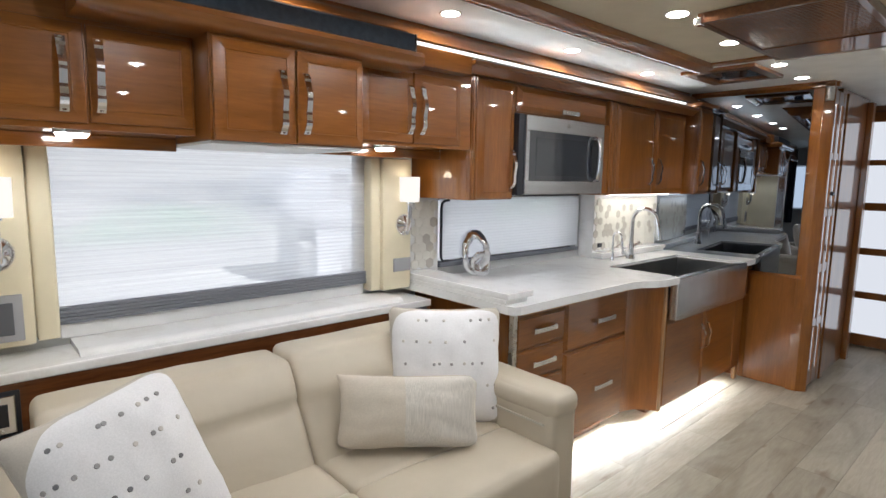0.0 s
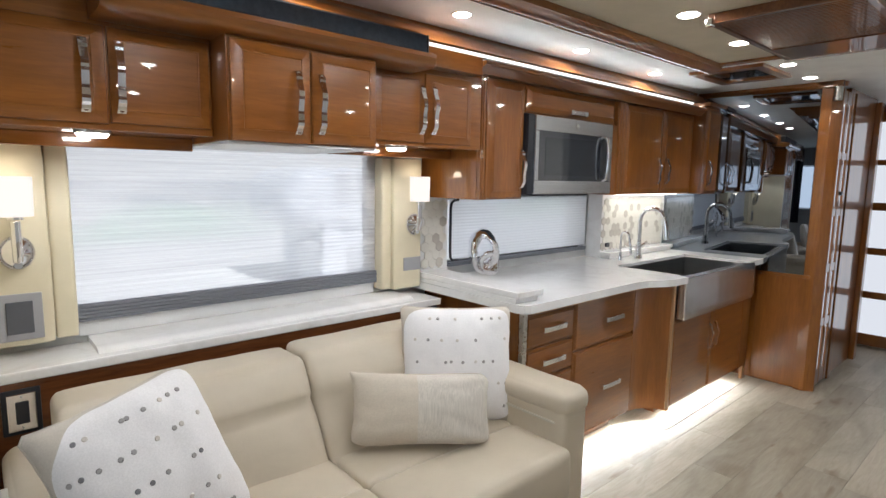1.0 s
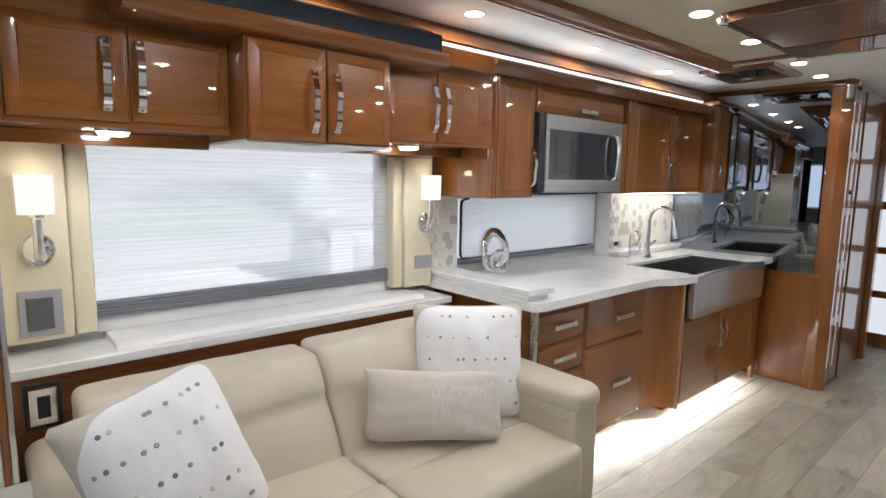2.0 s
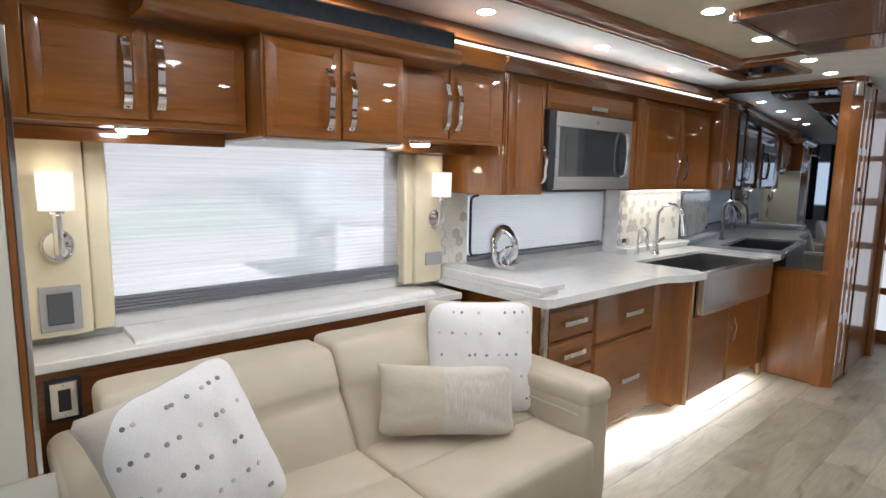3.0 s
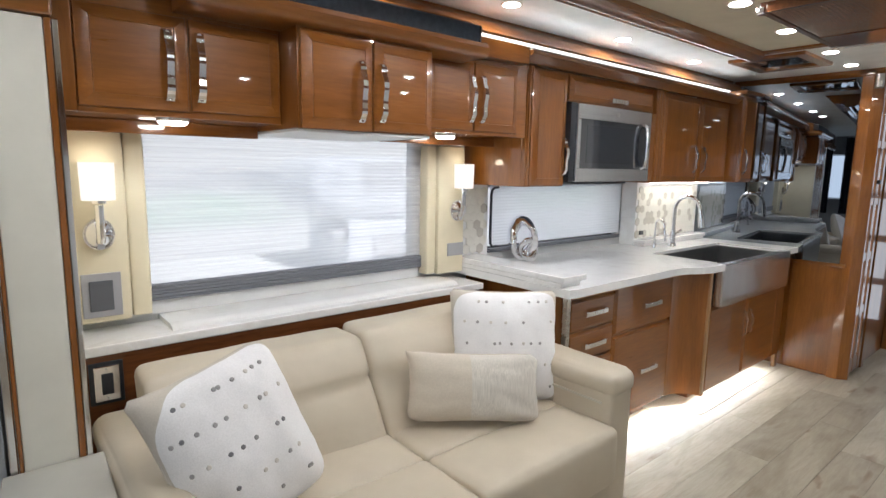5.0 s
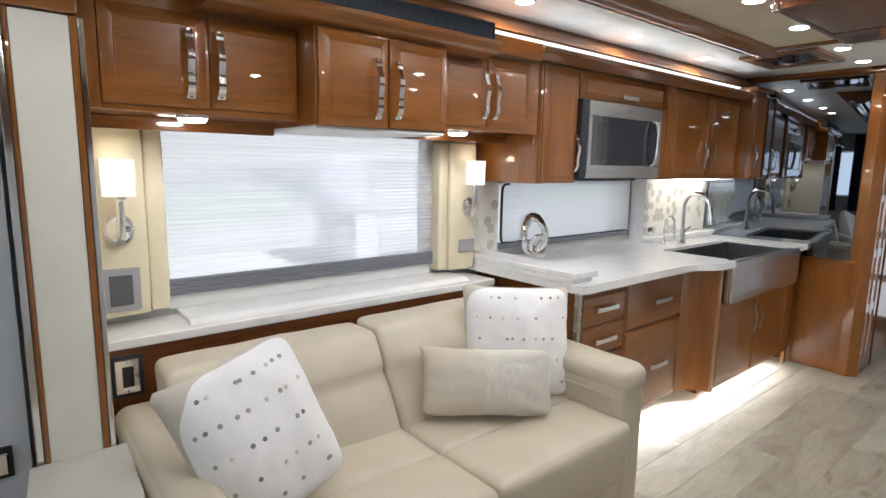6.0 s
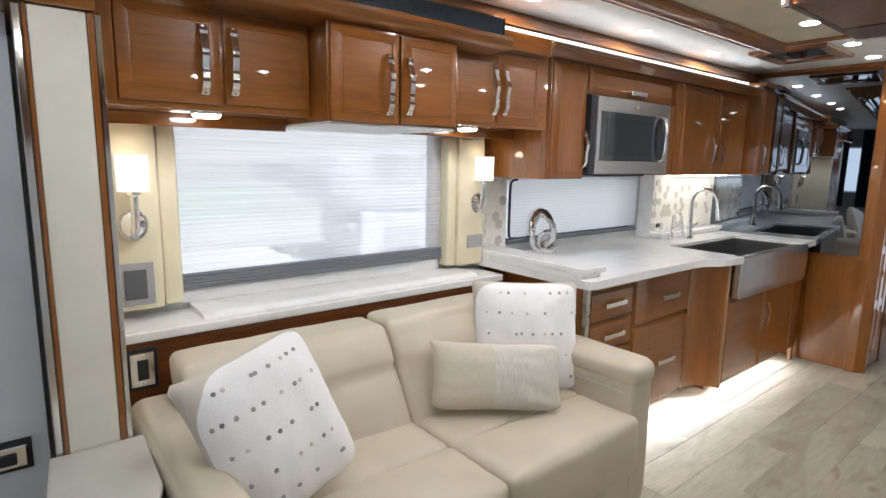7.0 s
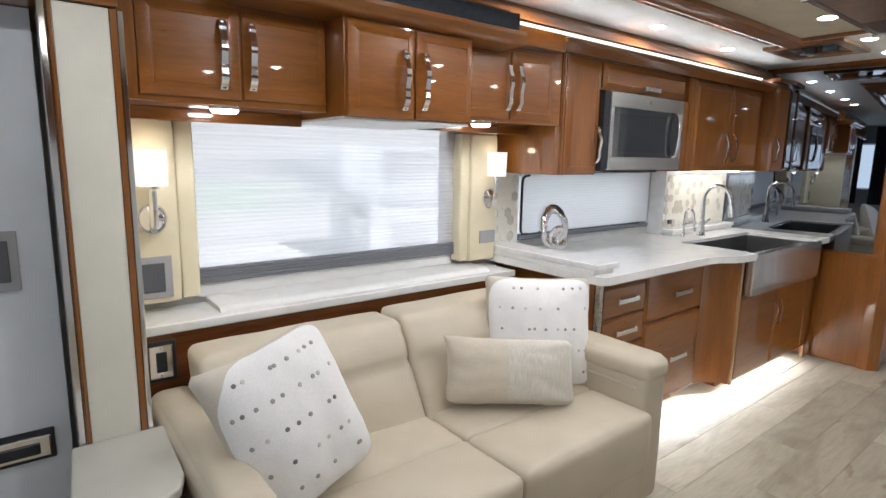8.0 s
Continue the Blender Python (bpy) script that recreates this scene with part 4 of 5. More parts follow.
def ring_sculpture():
    """Two crumpled bands that wind round one another."""
    cx, cy, zb = 2.025, 2.46, CT
    t = thing("ring_sculpture", (cx, cy, zb), "polished chrome looped ring sculpture on the worktop", "sculpture")

    def band(pname, n, centre, rx, rz, wide, thin, twist, seed):
        bm = bmesh.new()
        rings = []
        for k in range(n):
            q = 2 * math.pi * k / n
            out = Vector((0.80 * math.sin(q), -0.60 * math.sin(q), -math.cos(q)))
            side = Vector((0.60, 0.80, 0.0))
            c = Vector(centre) + Vector((rx * 0.80 * math.sin(q), -rx * 0.60 * math.sin(q), -rz * math.cos(q))) + side * 0.014 * math.sin(2 * q + seed)
            a = twist * math.sin(q + seed)
            e1, e2 = out * math.cos(a) + side * math.sin(a), side * math.cos(a) - out * math.sin(a)
            ring = []
            for j in range(14):
                p = 2 * math.pi * j / 14
                v = c + e1 * thin * math.cos(p) + e2 * wide * math.sin(p)
                v += 0.0045 * noise.noise_vector(v * 42.0 + Vector((seed, 0, 0)))
                v.z = max(v.z, zb)
                ring.append(bm.verts.new(v))
            rings.append(ring)
        for k in range(n):
            a, b = rings[k], rings[(k + 1) % n]
            for j in range(14):
                bm.faces.new((a[j], a[(j + 1) % 14], b[(j + 1) % 14], b[j]))
        part(pname, bm, HAMMERED, t, "", True, 70)
    band("outer_loop", 72, (cx, cy, zb + 0.128), 0.060, 0.098, 0.034, 0.021, 0.9, 1.0)
    band("inner_loop", 56, (cx + 0.022, cy - 0.030, zb + 0.066), 0.040, 0.050, 0.022, 0.014, 1.2, 4.0)


ring_sculpture()
solo("plug_socket", box(3.20, 3.245, 2.424, 2.434, 0.955, 0.985, 0.003), BLACK, "small black socket on the splashback", "outlet")
solo("wall_sensor", box(1.815, 1.85, 2.50, 2.553, CT + 0.0005, CT + 0.03, 0.004), WHITE_PL, "small white box on the worktop", "box")

# splashback
SPLASH = solo("splashback_board", box(3.15, 4.021, 2.440, 2.556, CT, 1.328), QUARTZ, "white board behind the mosaic tiles", "splashback", kind="structure")
SPLASH_END = solo("splashback_end_board", box(1.645, 1.834, 2.548, 2.557, CT, 1.314), QUARTZ, "white board behind the mosaic tiles", "splashback", kind="structure")

# ---- base cabinets ----
DY = 1.872


def drawers():
    t = thing("drawer_unit", (2.15, 2.1, 0.10), "glossy cherry base unit with chrome-handled drawers", "drawer unit")
    part("carcass", box(1.672, 2.645, DY + 0.021, 2.54, 0.10, CB - 0.002, 0.002), WOOD_V, t)
    rows = [(1.706, 2.070, 0.655, 0.806, 0.735), (1.706, 2.070, 0.505, 0.648, 0.580), (1.706, 2.070, 0.125, 0.498, 0.40), (2.076, 2.642, 0.578, 0.834, 0.700), (2.076, 2.642, 0.115, 0.570, 0.340)]
    for x0, x1, z0, z1, hz in rows:
        d = part("drawer_front", door_bm(x0, x1, z0, z1, DY, 0.012), WOOD_H, t)
        c = (x0 + x1) / 2 if x1 < 2.1 else 2.40
        part("handle", bar_pull(c - 0.085, c + 0.085, hz, DY), CHROME, d, "chrome bar handle")
    part("corner_post", box(1.675, 1.703, DY - 0.006, DY + 0.020, 0.10, CB - 0.004, 0.004), NICKEL, t, "bright corner trim")
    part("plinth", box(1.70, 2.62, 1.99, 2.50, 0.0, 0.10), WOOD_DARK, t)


def sink_base():
    t = thing("sink_unit", (3.4, 2.0, 0.10), "glossy cherry sink base unit with two doors", "cabinet")
    y = 1.757
    part("carcass", box(2.832, 4.09, y + 0.021, 2.54, 0.098, 0.630, 0.002), WOOD_V, t)
    part("side_panel", box(2.832, 2.886, y + 0.006, 2.50, 0.632, CB - 0.002, 0.002), WOOD_V, t)
    part("end_panel", box(3.915, 4.09, y + 0.006, 2.50, 0.632, CB - 0.002, 0.002), WOOD_V, t)
    d1 = part("door", door_bm(2.865, 3.382, 0.112, 0.622, y, 0.016), WOOD_H, t)
    d2 = part("door", door_bm(3.386, 3.905, 0.112, 0.622, y, 0.016), WOOD_H, t)
    part("handle", wavy_pull(3.345, 0.37, 0.535, y), CHROME, d1, "polished chrome strap handle")
    part("handle", wavy_pull(3.425, 0.37, 0.535, y), CHROME, d2, "polished chrome strap handle")
    part("corner_trim", box(2.838, 2.862, y - 0.004, y + 0.020, 0.098, CB - 0.004, 0.004), WOOD_EDGE, t, "pale edge trim")
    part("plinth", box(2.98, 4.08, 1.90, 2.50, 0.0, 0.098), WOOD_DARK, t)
    part("foot", box(4.03, 4.075, 1.775, 1.80, 0.0, 0.098, 0.004), WOOD_EDGE, t)


drawers(), sink_base()


def curved_panel():
    bm = bmesh.new()
    pts = [(2.648, 1.884), (2.70, 1.880), (2.745, 1.862), (2.780, 1.835), (2.806, 1.80), (2.832, 1.764)]
    lo = [bm.verts.new((x, y, 0.105)) for x, y in pts] + [bm.verts.new((x + 0.01, y + 0.02, 0.105)) for x, y in pts[::-1]]
    f = bm.faces.new(lo)
    r = bmesh.ops.extrude_face_region(bm, geom=[f])
    bmesh.ops.translate(bm, vec=(0, 0, 0.740), verts=[v for v in r["geom"] if isinstance(v, bmesh.types.BMVert)])
    t = thing("curved_panel", (2.74, 1.85, 0.10), "concave cherry panel between drawers and sink unit", "panel")
    part("panel", bm, WOOD_V, t, "", True)
    part("edge_strip", box(2.833, 2.841, 1.757, 1.776, 0.10, 0.845, 0.002), WOOD_EDGE, t, "pale edge strip")


curved_panel()
solo("floor_plate", prism([(2.63, 1.94), (2.74, 1.84), (2.80, 1.742), (2.83, 1.728), (2.88, 1.728), (4.10, 1.748), (4.10, 2.5), (2.63, 2.5)], 0.0, 0.003, 0.001), PLANK, "low floor plate under the sink unit", "floor plate")
# toe-kick lights
t = thing("toe_kick_light", (2.9, 1.95, 0.088), "bright strip light under the base cabinets", "strip light")
part("strip", box(1.75, 2.62, 1.955, 1.975, 0.082, 0.094), LED_GLOW, t)
part("strip", box(2.92, 4.02, 1.868, 1.888, 0.082, 0.094), LED_GLOW, t)
part("strip", prism([(2.63, 1.955), (2.90, 1.872), (2.905, 1.888), (2.635, 1.973)], 0.090, 0.100), LED_GLOW, t)
lamp("toe_kick_glow", "AREA", look((2.18, 1.95, 0.080), (2.18, 1.83, 0.0)), LED_W, 0.9, 0.03, (0.90, 0.96, 1.0)).data.spread = radians(150)
lamp("toe_kick_glow", "AREA", look((2.76, 1.905, 0.080), (2.71, 1.80, 0.0)), LED_W * 0.3, 0.26, 0.03, (0.90, 0.96, 1.0)).data.spread = radians(150)
lamp("toe_kick_glow", "AREA", look((3.39, 1.865, 0.080), (3.39, 1.745, 0.0)), LED_W * 0.95, 0.98, 0.03, (0.90, 0.96, 1.0)).data.spread = radians(150)

# ---- mirror wall, passage ----
MX = 4.13
solo("wall_partition", box(MX + 0.012, MX + 0.12, 1.40, 2.555, 0, CEIL - 0.001), WOOD_V, "glossy cherry partition at the kitchen's end", kind="structure")


solo("mirror", prism([(mirror_x(1.475), 1.475), (mirror_x(2.50), 2.50), (mirror_x(2.50) + 0.008, 2.50), (mirror_x(1.475) + 0.008, 1.475)], 0.80, 2.02), MIRROR, "tall grey tinted wall mirror at the kitchen's end", "mirror")
solo("mirror_backing", prism([(mirror_x(1.475) + 0.009, 1.475), (mirror_x(2.50) + 0.009, 2.50), (MX + 0.011, 2.50), (MX + 0.011, 1.475)], 0.80, 2.02), BLACK, "dark wedge board behind the mirror", "panel", kind="structure")
t = thing("partition_panel", (MX, 1.57, 0), "glossy cherry panel below the mirror", "panel")
part("panel", box(MX - 0.006, MX + 0.011, 1.44, 1.756, 0.012, 0.775, 0.003), WOOD_SATIN, t, "satin cherry panel")
part("rail", box(MX - 0.022, MX + 0.011, 1.44, 1.73, 0.776, 0.800, 0.004), WOOD_H, t, "lipped top rail")
solo("trim_mirror_head", profile_y([(MX - 0.03, CEIL), (MX - 0.03, 2.045), (MX - 0.018, 2.032), (MX - 0.012, 2.021), (MX + 0.011, 2.021), (MX + 0.011, CEIL)], 1.36, 2.262), WOOD_H, "cherry head rail over the mirror", kind="structure")


def corner_post():
    t = thing("corner_post", (MX + 0.04, 1.42, 0), "chamfered glossy cherry post with a small cylindrical lamp", "post")
    part("post", prism([(MX - 0.012, 1.475), (MX - 0.012, 1.415), (MX + 0.03, 1.362), (MX + 0.055, 1.362), (MX + 0.055, 1.398), (MX + 0.011, 1.398), (MX + 0.011, 1.475)], 0, 2.05, 0.003), WOOD_V, t)
    part("cap", prism([(MX - 0.03, 1.49), (MX - 0.03, 1.405), (MX + 0.02, 1.345), (MX + 0.075, 1.345), (MX + 0.075, 1.36), (MX - 0.014, 1.49)], 2.03, CEIL - 0.002, 0.003), WOOD_V, t)
    part("lamp_cylinder", cylinder((MX - 0.012, 1.385, 1.985), 0.024, 0.085, seg=24), NICKEL, t, "satin cylinder lamp", True)


corner_post()


def shoji(name, axis, at, u0, u1, cols, label):
    """A wooden door with frosted panes, in the plane x = at or y = at; u runs along it."""
    t = thing(name, (at, (u0 + u1) / 2, 0) if axis == "x" else ((u0 + u1) / 2, at, 0), label, "door", kind="structure")

    def slab(a, b, z0, z1, d0, d1, bev=0.004):
        return box(at + d0, at + d1, a, b, z0, z1, bev) if axis == "x" else box(a, b, at + d0, at + d1, z0, z1, bev)
    rows = [(0.122, 0.435), (0.495, 0.815), (0.875, 1.195), (1.262, 1.575), (1.622, 1.935)]
    n = cols
    st = 0.055
    wpane = (u1 - u0 - st * (n + 1)) / n
    for k in range(n + 1):
        a = u0 + k * (wpane + st)
        part("stile", slab(a, a + st, 0.02, 2.02, 0, 0.036), WOOD_V, t)
    zs = [0.02] + [v for r_ in rows for v in r_] + [2.02]
    for k in range(n):
        a = u0 + st + k * (wpane + st)
        for i in range(0, len(zs), 2):
            part("rail", slab(a + 0.0005, a + wpane - 0.0005, zs[i], zs[i + 1], 0.002, 0.034), WOOD_H, t)
        for z0, z1 in rows:
            part("pane", slab(a, a + wpane, z0, z1, 0.014, 0.022, 0), FROST_GLOW, t, "frosted white pane, given a glow of its own")
    return t


shoji("door_1", "x", 5.72, 0.62, 1.50, 1, "cherry door with five frosted white panes at the passage's end")
d2 = shoji("door_2", "y", 1.375, 4.188, 4.488, 2, "narrow cherry shoji door with frosted panes beside the post")
part("handle", cylinder((4.333, 1.372, 1.35), 0.014, 0.03, "y", 16), BLACK, d2, "black knob", True)
solo("wall_passage_far", box(4.490, 5.28, 1.40, 1.46, 0, CEIL - 0.002), WOOD_V, "cherry wall along the passage", kind="structure")
solo("door_jamb", box(5.22, 5.30, 1.36, 1.399, 0, 2.04, 0.005), WOOD_V, "cherry door jamb in the passage", kind="structure")
solo("door_jamb_far", box(4.53, 4.60, 1.372, 1.399, 0, 2.03, 0.005), WOOD_V, "cherry door jamb beside the shoji door", kind="structure")
solo("wall_passage_end", box(5.70, 5.76, 1.502, 2.55, 0, CEIL - 0.002), WOOD_V, "cherry wall beside the far door", kind="structure")
solo("trim_passage_head", box(5.69, 5.76, 0.3, 1.55, 2.022, CEIL - 0.002), WOOD_H, "cherry head over the far door", kind="structure")
# fill light added over the passage; no fitting belongs to it
lamp("passage_fill", "AREA", pose(5.2, 1.0, 2.04), 1.0, 0.25, color=WARM)

# ---- slide-out end column, side table, entry wall ----
t = thing("slide_column", (-0.2, 2.07, 0.62), "grey-cream padded column edged in cherry and chrome", "column")
part("panel", soft_box(-0.2635, -0.1465, 2.051, 2.12, 0.60, 1.735, 0.003, 6, (0, 0.003, 0)), COLUMN_VINYL, t, "", True)
for x0, x1 in ((-0.273, -0.264), (-0.146, -0.131)):
    part("edge", box(x0, x1, 2.048, 2.13, 0.60, 1.735, 0.003), WOOD_V, t, "cherry edge")
part("chrome_strip", box(-0.129, -0.116, 2.052, 2.13, 0.60, 1.735, 0.003), CHROME, t, "chrome strip")
part("chrome_strip", box(-0.292, -0.2745, 2.056, 2.13, 0.60, 1.735, 0.003), CHROME, t, "chrome strip")
solo("trim_soffit", box(-1.2, -0.128, 2.035, 2.55, 1.737, 1.80, 0.006), WOOD_H, "cherry soffit over the column", kind="structure")
solo("trim_soffit_upper", box(-1.2, -0.165, 2.06, 2.555, 1.801, 1.96, 0.004), WOOD_H, "cherry frieze above the soffit", kind="structure")
# hidden face, coloured cream so the wall lamp's chrome reflects it brightly
solo("wall_return_bounce", box(-0.128, -0.118, 2.135, 2.555, 0, 1.735), CREAM, "hidden return beside the sofa, made cream to brighten reflections", kind="structure")

ENTRY_GREY = plain("grey_blue_vinyl", (0.70, 0.735, 0.79), 0.6)
solo("wall_entry", box(-1.6, -0.300, 2.20, 2.26, 0.02, 1.735), ENTRY_GREY, "pale grey-blue panel beside the column", kind="structure")
t = thing("paddle_latch", (-0.4, 2.2, 0.55), "chrome and black paddle latch on the grey panel", "latch")
part("recess", box(-0.52, -0.338, 2.190, 2.199, 0.545, 0.632, 0.003), BLACK, t, "black recess")
part("bezel", box(-0.512, -0.348, 2.180, 2.190, 0.558, 0.618, 0.004), CHROME, t, "chrome bezel")
part("paddle", box(-0.50, -0.372, 2.172, 2.180, 0.570, 0.600, 0.004), BLACK, t, "black paddle")
t = thing("wall_plate", (-0.40, 2.2, 1.03), "grey plastic plate with a dark centre", "wall plate")
part("plate", box(-0.48, -0.374, 2.190, 2.199, 1.025, 1.182, 0.004), GREY_PLATE, t)
part("grille", box(-0.46, -0.394, 2.184, 2.190, 1.05, 1.158, 0.003), GREY_DARK, t, "dark grille")


def side_table():
    t = thing("side_table", (-0.2, 1.9, 0), "cream topped side cabinet with rounded front", "side table")
    pl = [(-0.31, 2.05), (-0.34, 1.70), (-0.30, 1.66), (-0.18, 1.665), (-0.125, 1.70), (-0.103, 1.76), (-0.090, 2.05)]
    part("top", prism(pl, 0.597, 0.622, 0.008, seg=3), plain("cream_laminate", (0.54, 0.53, 0.48), 0.35), t, "cream top", True)
    pb = [(-0.30, 2.04), (-0.325, 1.72), (-0.29, 1.685), (-0.19, 1.69), (-0.142, 1.72), (-0.125, 1.77), (-0.115, 2.04)]
    part("body", prism(pb, 0.0, 0.596, 0.004), WOOD_DARK, t, "dark cherry body")


side_table()


# ---- sofa ----
INLAY = plain("satin_inlay", (0.60, 0.57, 0.50), 0.4, 0.5, bump_s=0.0)


def sofa():
    t = thing("sofa", (0.76, 1.85, 0), "cream leather two-seat sofa with padded arms", "sofa")
    part("base", soft_box(0.06, 1.455, 1.46, 2.30, 0.04, 0.30, 0.02, 6), LEATHER, t, "", True)
    for i, (x0, x1) in enumerate(((0.034, 0.757), (0.761, 1.450))):
        bm = soft_box(x0, x1, 1.425, 1.715, 0.235, 0.462, 0.030, 14, (0.003, 0.010, 0.012), wob=0.004, seed=i)
        soft_box(x0, x1, 1.705, 2.02, 0.24, 0.462, 0.026, 14, (0.003, 0.004, 0.012), bm=bm, wob=0.004, seed=i + 5)
        part("seat_cushion", bm, LEATHER, t, "", True, 60)
    for i, (x0, x1) in enumerate(((0.020, 0.742), (0.746, 1.470))):
        bm = soft_box(x0, x1, 1.900, 2.08, 0.40, 0.782 + 0.008 * i, 0.030, 24, (0.003, 0.014, 0.004), wob=0.004, seed=i + 9)
        for v in bm.verts:
            if v.co.y < 1.99:
                v.co.y += 0.020 * math.exp(-((v.co.z - 0.635) / 0.016) ** 2) - 0.008 * math.exp(-((v.co.z - 0.70) / 0.05) ** 2)
        part("back_cushion", sheared(bm, 0.46, 0.56), LEATHER, t, "", True, 60)
    for i, (x0, x1) in enumerate(((-0.088, 0.038), (1.445, 1.602))):
        bm = soft_box(x0, x1, 1.475, 2.28, 0.04, 0.60, 0.030, 10, (0.002, 0.004, 0.0))
        a = part("arm", bm, LEATHER, t, "", True, 60)
        top = soft_box(x0 - 0.006, x1 + 0.006, 1.465, 2.28, 0.545, 0.645, 0.042, 12, (0.004, 0.004, 0.008), wob=0.003, seed=i + 30)
        part("arm_pad", top, LEATHER, a, "", True, 60)
        xe = x0 - 0.008 if i else x1 + 0.008
        part("trim", box(min(xe, x0 if i else x1), max(xe, x0 if i else x1), 1.51, 1.80, 0.524, 0.532, 0.002), INLAY, a, "thin bright inlay")
    return t


sofa()


# ---- cushions ----
DOTMESH = {}


def dot_mesh(key, mat):
    if key not in DOTMESH:
        bm = cylinder((0, 0, 0), 0.0066, 0.0030, "y", 10, r2=0.0050)
        me = bpy.data.meshes.new("dot")
        bm.to_mesh(me)
        bm.free()
        me.materials.append(mat)
        DOTMESH[key] = me
    return DOTMESH[key]


def pillow(name, label, m, w, h, thick, front, back, cuts=None, split=None, dots=(), seed=0, soft=0.10, full=0.55, pinch=0.05):
    """A soft cushion with drawn-in sides and pointed ears.

    cuts: how far the front cover reaches into each corner (right top, left top, left bottom, right bottom);
    beyond it the back cover folds round. split: (u, material) where a second cloth begins on the front.
    """
    t = new(name)
    t.matrix_world = m
    tagged(t, label, "cushion", "cushions on the sofa")

    def surf(u, v, side):
        k = max(0.0, (1 - u * u) * (1 - v * v)) ** full
        rnd = 1 - soft * abs(u * v) ** 7 * (-0.15 if u < 0 < v else 1.0)
        x = w / 2 * u * (1 - pinch * (1 - v * v)) * rnd
        z = h / 2 * v * (1 - pinch * (1 - u * u)) * rnd
        lump = 0.006 * noise.noise(Vector((u * 3.0 + seed, v * 3.0, side * 2.0))) + 0.010 * noise.noise(Vector((u * 1.3 + seed, v * 1.3, 4 + side)))
        # creases that run in from the corners
        crease = 0.004 * math.sin(9.0 * (abs(u) - abs(v)) + seed) * abs(u * v) ** 1.5
        edge = 0.0025 * noise.noise(Vector((u * 5.0 + seed, v * 5.0, 9.0)))
        return Vector((x + edge, side * (thick / 2 * k + (lump + crease) * min(1.0, 1.6 * k)), z + edge))

    def reach(q):
        """Distance from the middle to the edge of the square in the direction q."""
        return 1.0 / max(abs(math.cos(q)), abs(math.sin(q)))

    def cover(q):
        if not cuts:
            return reach(q)
        c = cuts[int((q % (2 * math.pi)) // (math.pi / 2))]
        flat = c / (abs(math.cos(q)) + abs(math.sin(q)))
        return ((1 / (0.985 * reach(q))) ** 18 + (1 / flat) ** 18) ** (-1 / 18)

    def disc(pname, lo, hi, side, mat, rings):
        bm = bmesh.new()
        n = 96
        rows = []
        for i in range(rings + 1):
            s_ = math.sin(math.pi / 2 * i / rings) if lo is None else i / rings
            row = []
            for k in range(n):
                q = 2 * math.pi * (k + 0.5) / n
                r_ = hi(q) * s_ if lo is None else lo(q) + (hi(q) - lo(q)) * s_
                row.append(bm.verts.new(surf(r_ * math.cos(q), r_ * math.sin(q), side)))
            rows.append(row)
        for a, b in zip(rows, rows[1:]):
            for k in range(n):
                bm.faces.new((a[k], a[(k + 1) % n], b[(k + 1) % n], b[k]))
        bmesh.ops.remove_doubles(bm, verts=bm.verts[:], dist=1e-5)
        ob = part(pname, bm, mat, None, "", True, 80)
        ob.parent = t

    def sheet(pname, u0, u1, mat):
        bm = bmesh.new()
        n, m_ = 30, max(8, int(15 * (u1 - u0)))
        a0, a1 = math.asin(u0), math.asin(u1)
        g = [[bm.verts.new(surf(math.sin(a0 + (a1 - a0) * i / m_), math.sin(math.pi / 2 * (-1 + 2 * j / n)), -1)) for j in range(n + 1)] for i in range(m_ + 1)]
        for i in range(m_):
            for j in range(n):
                bm.faces.new((g[i][j], g[i + 1][j], g[i + 1][j + 1], g[i][j + 1]))
        ob = part(pname, bm, mat, None, "", True, 80)
        ob.parent = t

    disc("back_cover", None, reach, 1, back, 20)
    if split:
        sheet("plain_half", -1, split[0], front)
        sheet("woven_half", split[0], 1, split[1])
    else:
        disc("front_cover", None, cover, -1, front, 26)
        disc("side_band", cover, reach, -1, back, 5)
    rim = [surf(reach(q) * math.cos(q), reach(q) * math.sin(q), 1) for q in (2 * math.pi * (k + 0.5) / 96 for k in range(96))]
    p = part("piping", tube(rim, 0.0026, 6, True), back, None, "", True)
    p.parent = t
    for u, v, mat, key in dots:
        d = new("dot", dot_mesh(key, mat))
        a, b, c = surf(u, v, -1), surf(u + 0.02, v, -1), surf(u, v + 0.02, -1)
        nrm = (b - a).cross(c - a).normalized()
        if nrm.y > 0:
            nrm = -nrm
        d.matrix_world = Matrix.Translation(a + nrm * 0.0008) @ nrm.to_track_quat("-Y", "Z").to_matrix().to_4x4()
        d.parent = t
    return t


def dot_rows(rows):
    """rows: height v, then the dots along it as pairs of place u and tone a (dark), b, c (faint)."""
    out = []
    for v, us in rows:
        for u, key in us:
            out.append((u, v, {"a": DOT_DARK, "b": DOT_PALE, "c": DOT_FAINT}[key], key))
    return out


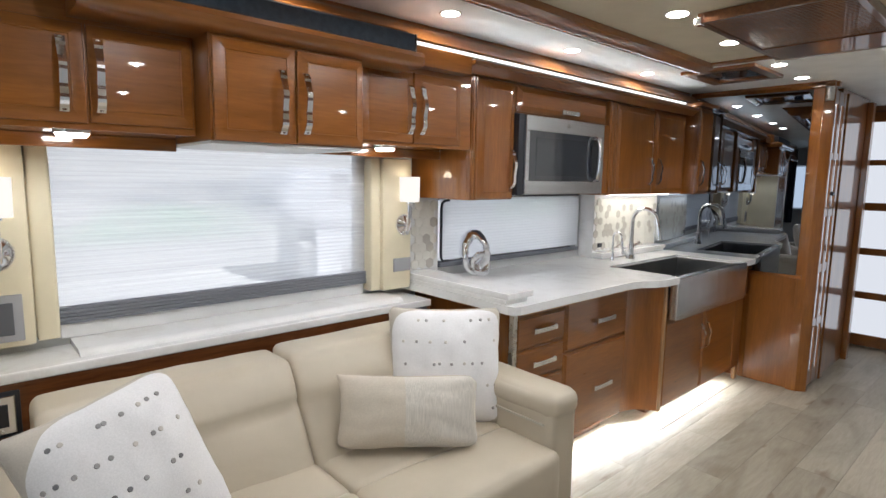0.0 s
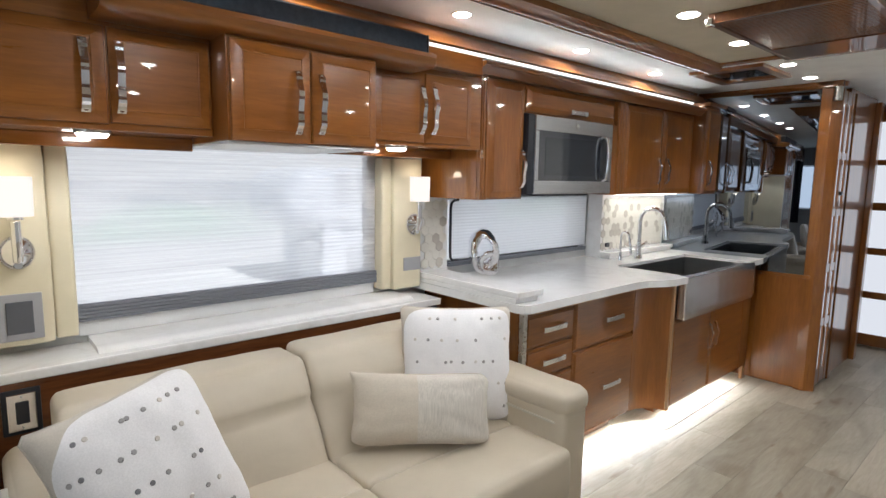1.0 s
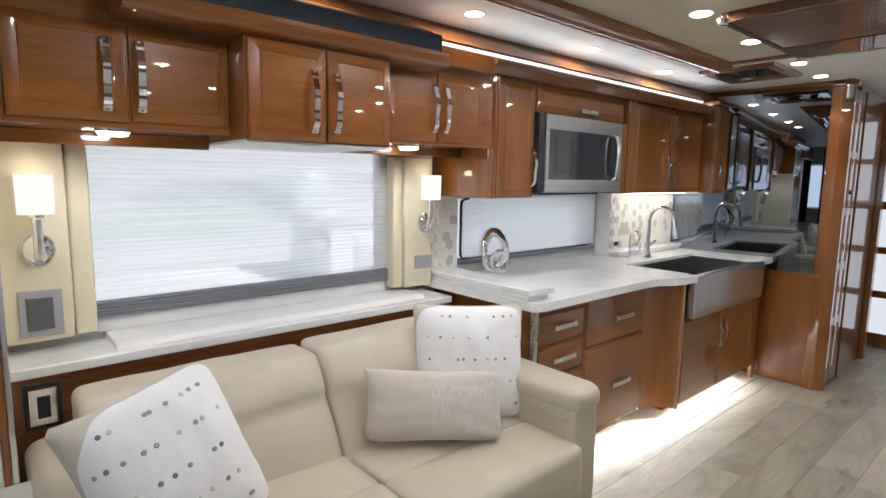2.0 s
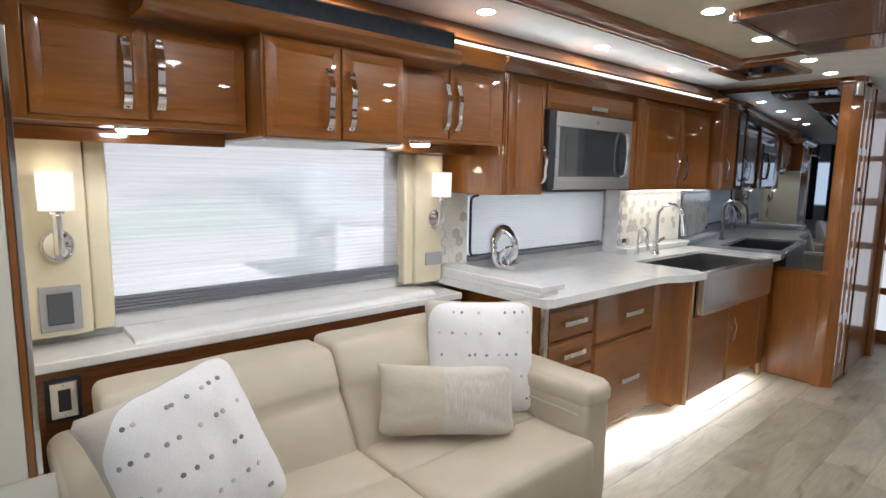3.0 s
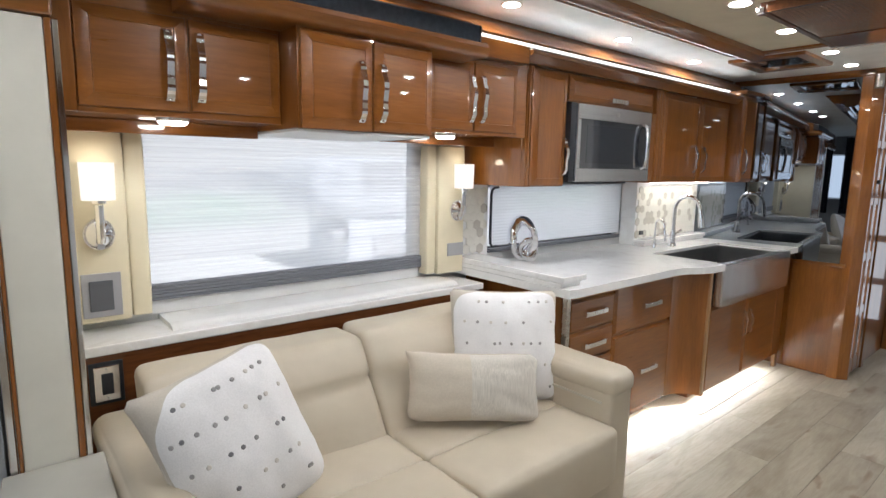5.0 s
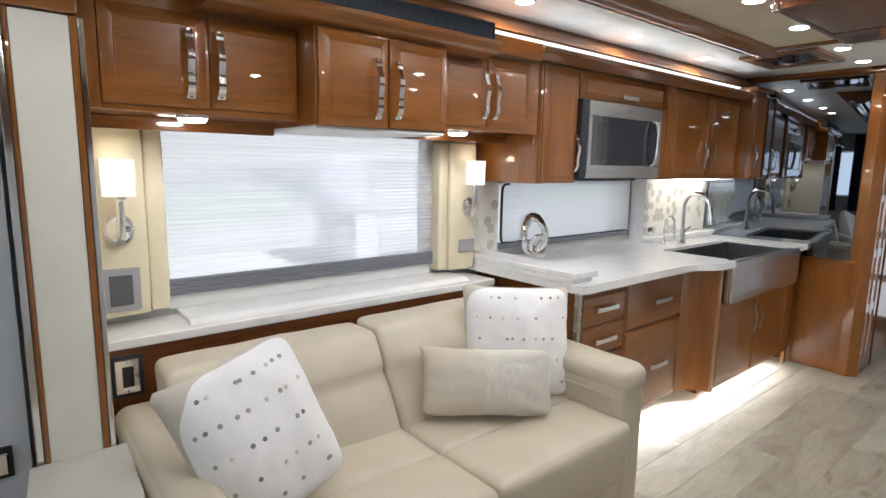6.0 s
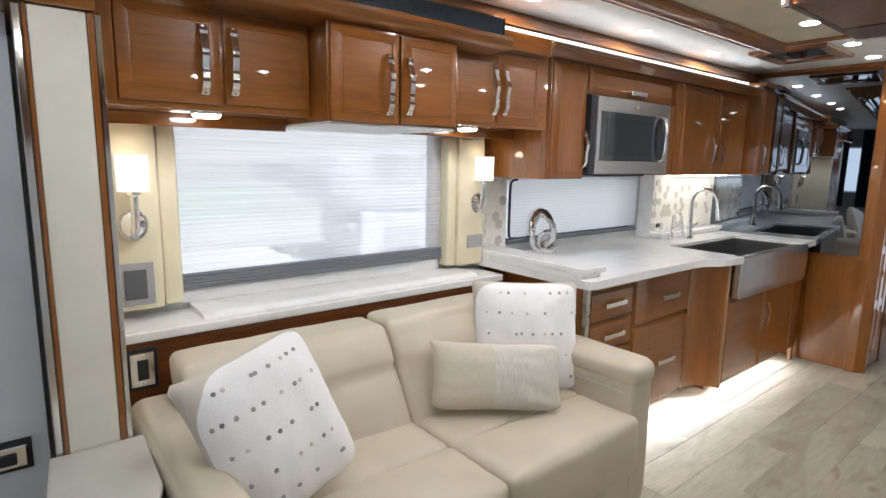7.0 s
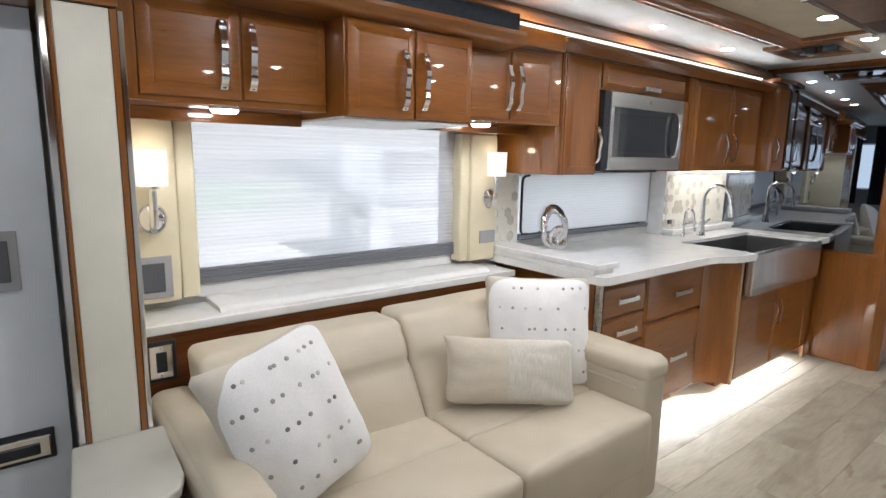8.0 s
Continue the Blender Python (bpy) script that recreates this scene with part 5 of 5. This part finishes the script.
CORNER_DOTS = [
    (0.75, ((-0.64, "a"), (-0.52, "c"), (-0.11, "b"), (-0.05, "b"), (0.16, "b"), (0.38, "c"), (0.50, "b"), (0.65, "b"))),
    (0.40, ((-0.86, "b"), (-0.75, "a"), (-0.57, "b"), (-0.33, "b"), (-0.17, "b"), (0.13, "c"), (0.36, "b"), (0.46, "c"), (0.74, "c"))),
    (0.02, ((-0.82, "b"), (-0.62, "c"), (-0.34, "a"), (-0.15, "a"), (0.05, "b"), (0.42, "b"), (0.53, "a"))),
    (-0.36, ((-0.74, "b"), (-0.42, "a"), (-0.01, "c"), (0.18, "c"), (0.42, "b"), (0.60, "c"))),
    (-0.69, ((-0.45, "b"), (-0.19, "b"), (0.14, "b"), (0.63, "b"), (0.67, "b"))),
]
BACKREST_DOTS = [
    (0.81, ((-0.51, "c"), (-0.37, "b"), (-0.06, "c"), (0.43, "b"), (0.61, "b"), (0.77, "c"))),
    (0.44, ((-0.79, "c"), (-0.56, "b"), (-0.32, "c"), (-0.04, "c"), (0.30, "b"), (0.88, "c"))),
    (0.06, ((-0.76, "b"), (-0.25, "b"), (-0.16, "b"), (0.06, "b"), (0.29, "c"), (0.45, "b"), (0.63, "b"))),
    (-0.32, ((-0.60, "b"), (-0.20, "c"), (0.30, "b"), (0.74, "c"), (0.89, "b"))),
    (-0.71, ((-0.40, "b"), (0.10, "c"), (0.84, "b"))),
]

rng = random.Random(4)
pillow("throw_cushion", "white cotton cushion with grey dots, leaning in the sofa corner",
       Matrix.Translation((0.168, 1.751, 0.685)) @ Matrix.Rotation(radians(6), 4, "Z") @ Matrix.Rotation(radians(-22), 4, "X") @ Matrix.Rotation(radians(-14.5), 4, "Y"),
       0.380, 0.445, 0.19, PILLOW_WHITE, PILLOW_GREY, (1.92, 1.54, 1.90, 1.94), None, dot_rows(CORNER_DOTS), 1, 0.13, 0.44)
pillow("throw_cushion", "white cotton cushion with rows of grey dots, standing against the backrest",
       Matrix.Translation((1.315, 1.905, 0.675)) @ Matrix.Rotation(radians(-34), 4, "Z") @ Matrix.Rotation(radians(-14), 4, "X") @ Matrix.Rotation(radians(1), 4, "Y"),
       0.45, 0.46, 0.17, PILLOW_WHITE, PILLOW_GREY, (1.82, 1.74, 1.86, 1.82), None, dot_rows(BACKREST_DOTS), 2, 0.02, 0.46)
pillow("lumbar_cushion", "oblong tan and grey woven cushion on the sofa seat",
       Matrix.Translation((1.044, 1.793, 0.600)) @ Matrix.Rotation(radians(-32), 4, "Z") @ Matrix.Rotation(radians(-22), 4, "X") @ Matrix.Rotation(radians(2.5), 4, "Y"),
       0.505, 0.252, 0.14, PILLOW_TAN, PILLOW_TAN, None, (-0.08, PILLOW_STRIPE), (), 3, 0.11, 0.38, 0.07)


# ---- pieces: mosaic and planks ----
TILE_PEARL = plain("pearl_tile", (0.78, 0.76, 0.70), 0.12, coat=0.5, var=0.05)
TILE_TAUPE = plain("taupe_tile", (0.54, 0.51, 0.46), 0.15, coat=0.5, var=0.10)


def hex_mesh(mat, r):
    bm = cylinder((0, 0, 0), r, 0.006, "y", 6)
    me = bpy.data.meshes.new("tile")
    bm.to_mesh(me)
    bm.free()
    me.materials.append(mat)
    return me


def mosaic(parent, x0, x1, z0, z1, y, share, rng):
    r = 0.029
    meshes = [hex_mesh(TILE_PEARL, r * 0.982), hex_mesh(TILE_TAUPE, r * 0.982)]
    dz, dx = r * 1.5, r * math.sqrt(3)
    j = 0
    z = z0 + r
    while z < z1 - r * 0.9:
        x = x0 + dx / 2 + (dx / 2 if j % 2 else 0)
        while x < x1 - dx / 2 + 0.002:
            ob = new("tile", meshes[1 if rng.random() < share else 0])
            ob.parent = parent
            ob.location = (x, y + rng.uniform(-0.0006, 0.0006), z)
            x += dx
        z += dz
        j += 1


mosaic(SPLASH, 3.15, 4.020, 0.932, 1.325, 2.4375, 0.24, rng)
mosaic(SPLASH_END, 1.648, 1.832, 0.936, 1.312, 2.5455, 0.22, rng)


def planks():
    wid, length, gap = 0.185, 1.22, 0.0003
    y = YA
    while y < 2.30:
        x = XA - rng.uniform(0, length)
        while x < XB:
            a, b = max(x, XA), min(x + length, XB)
            if b - a > 0.05:
                bm = box(-(b - a) / 2 + gap, (b - a) / 2 - gap, -wid / 2 + gap, wid / 2 - gap, -0.004, 0.0, 0.0008, 1)
                me = bpy.data.meshes.new("plank")
                bm.to_mesh(me)
                bm.free()
                me.materials.append(PLANK)
                ob = new("plank", me)
                ob.parent = FLOOR
                ob.location = ((a + b) / 2, y + wid / 2, 0)
            x += length
        y += wid


planks()
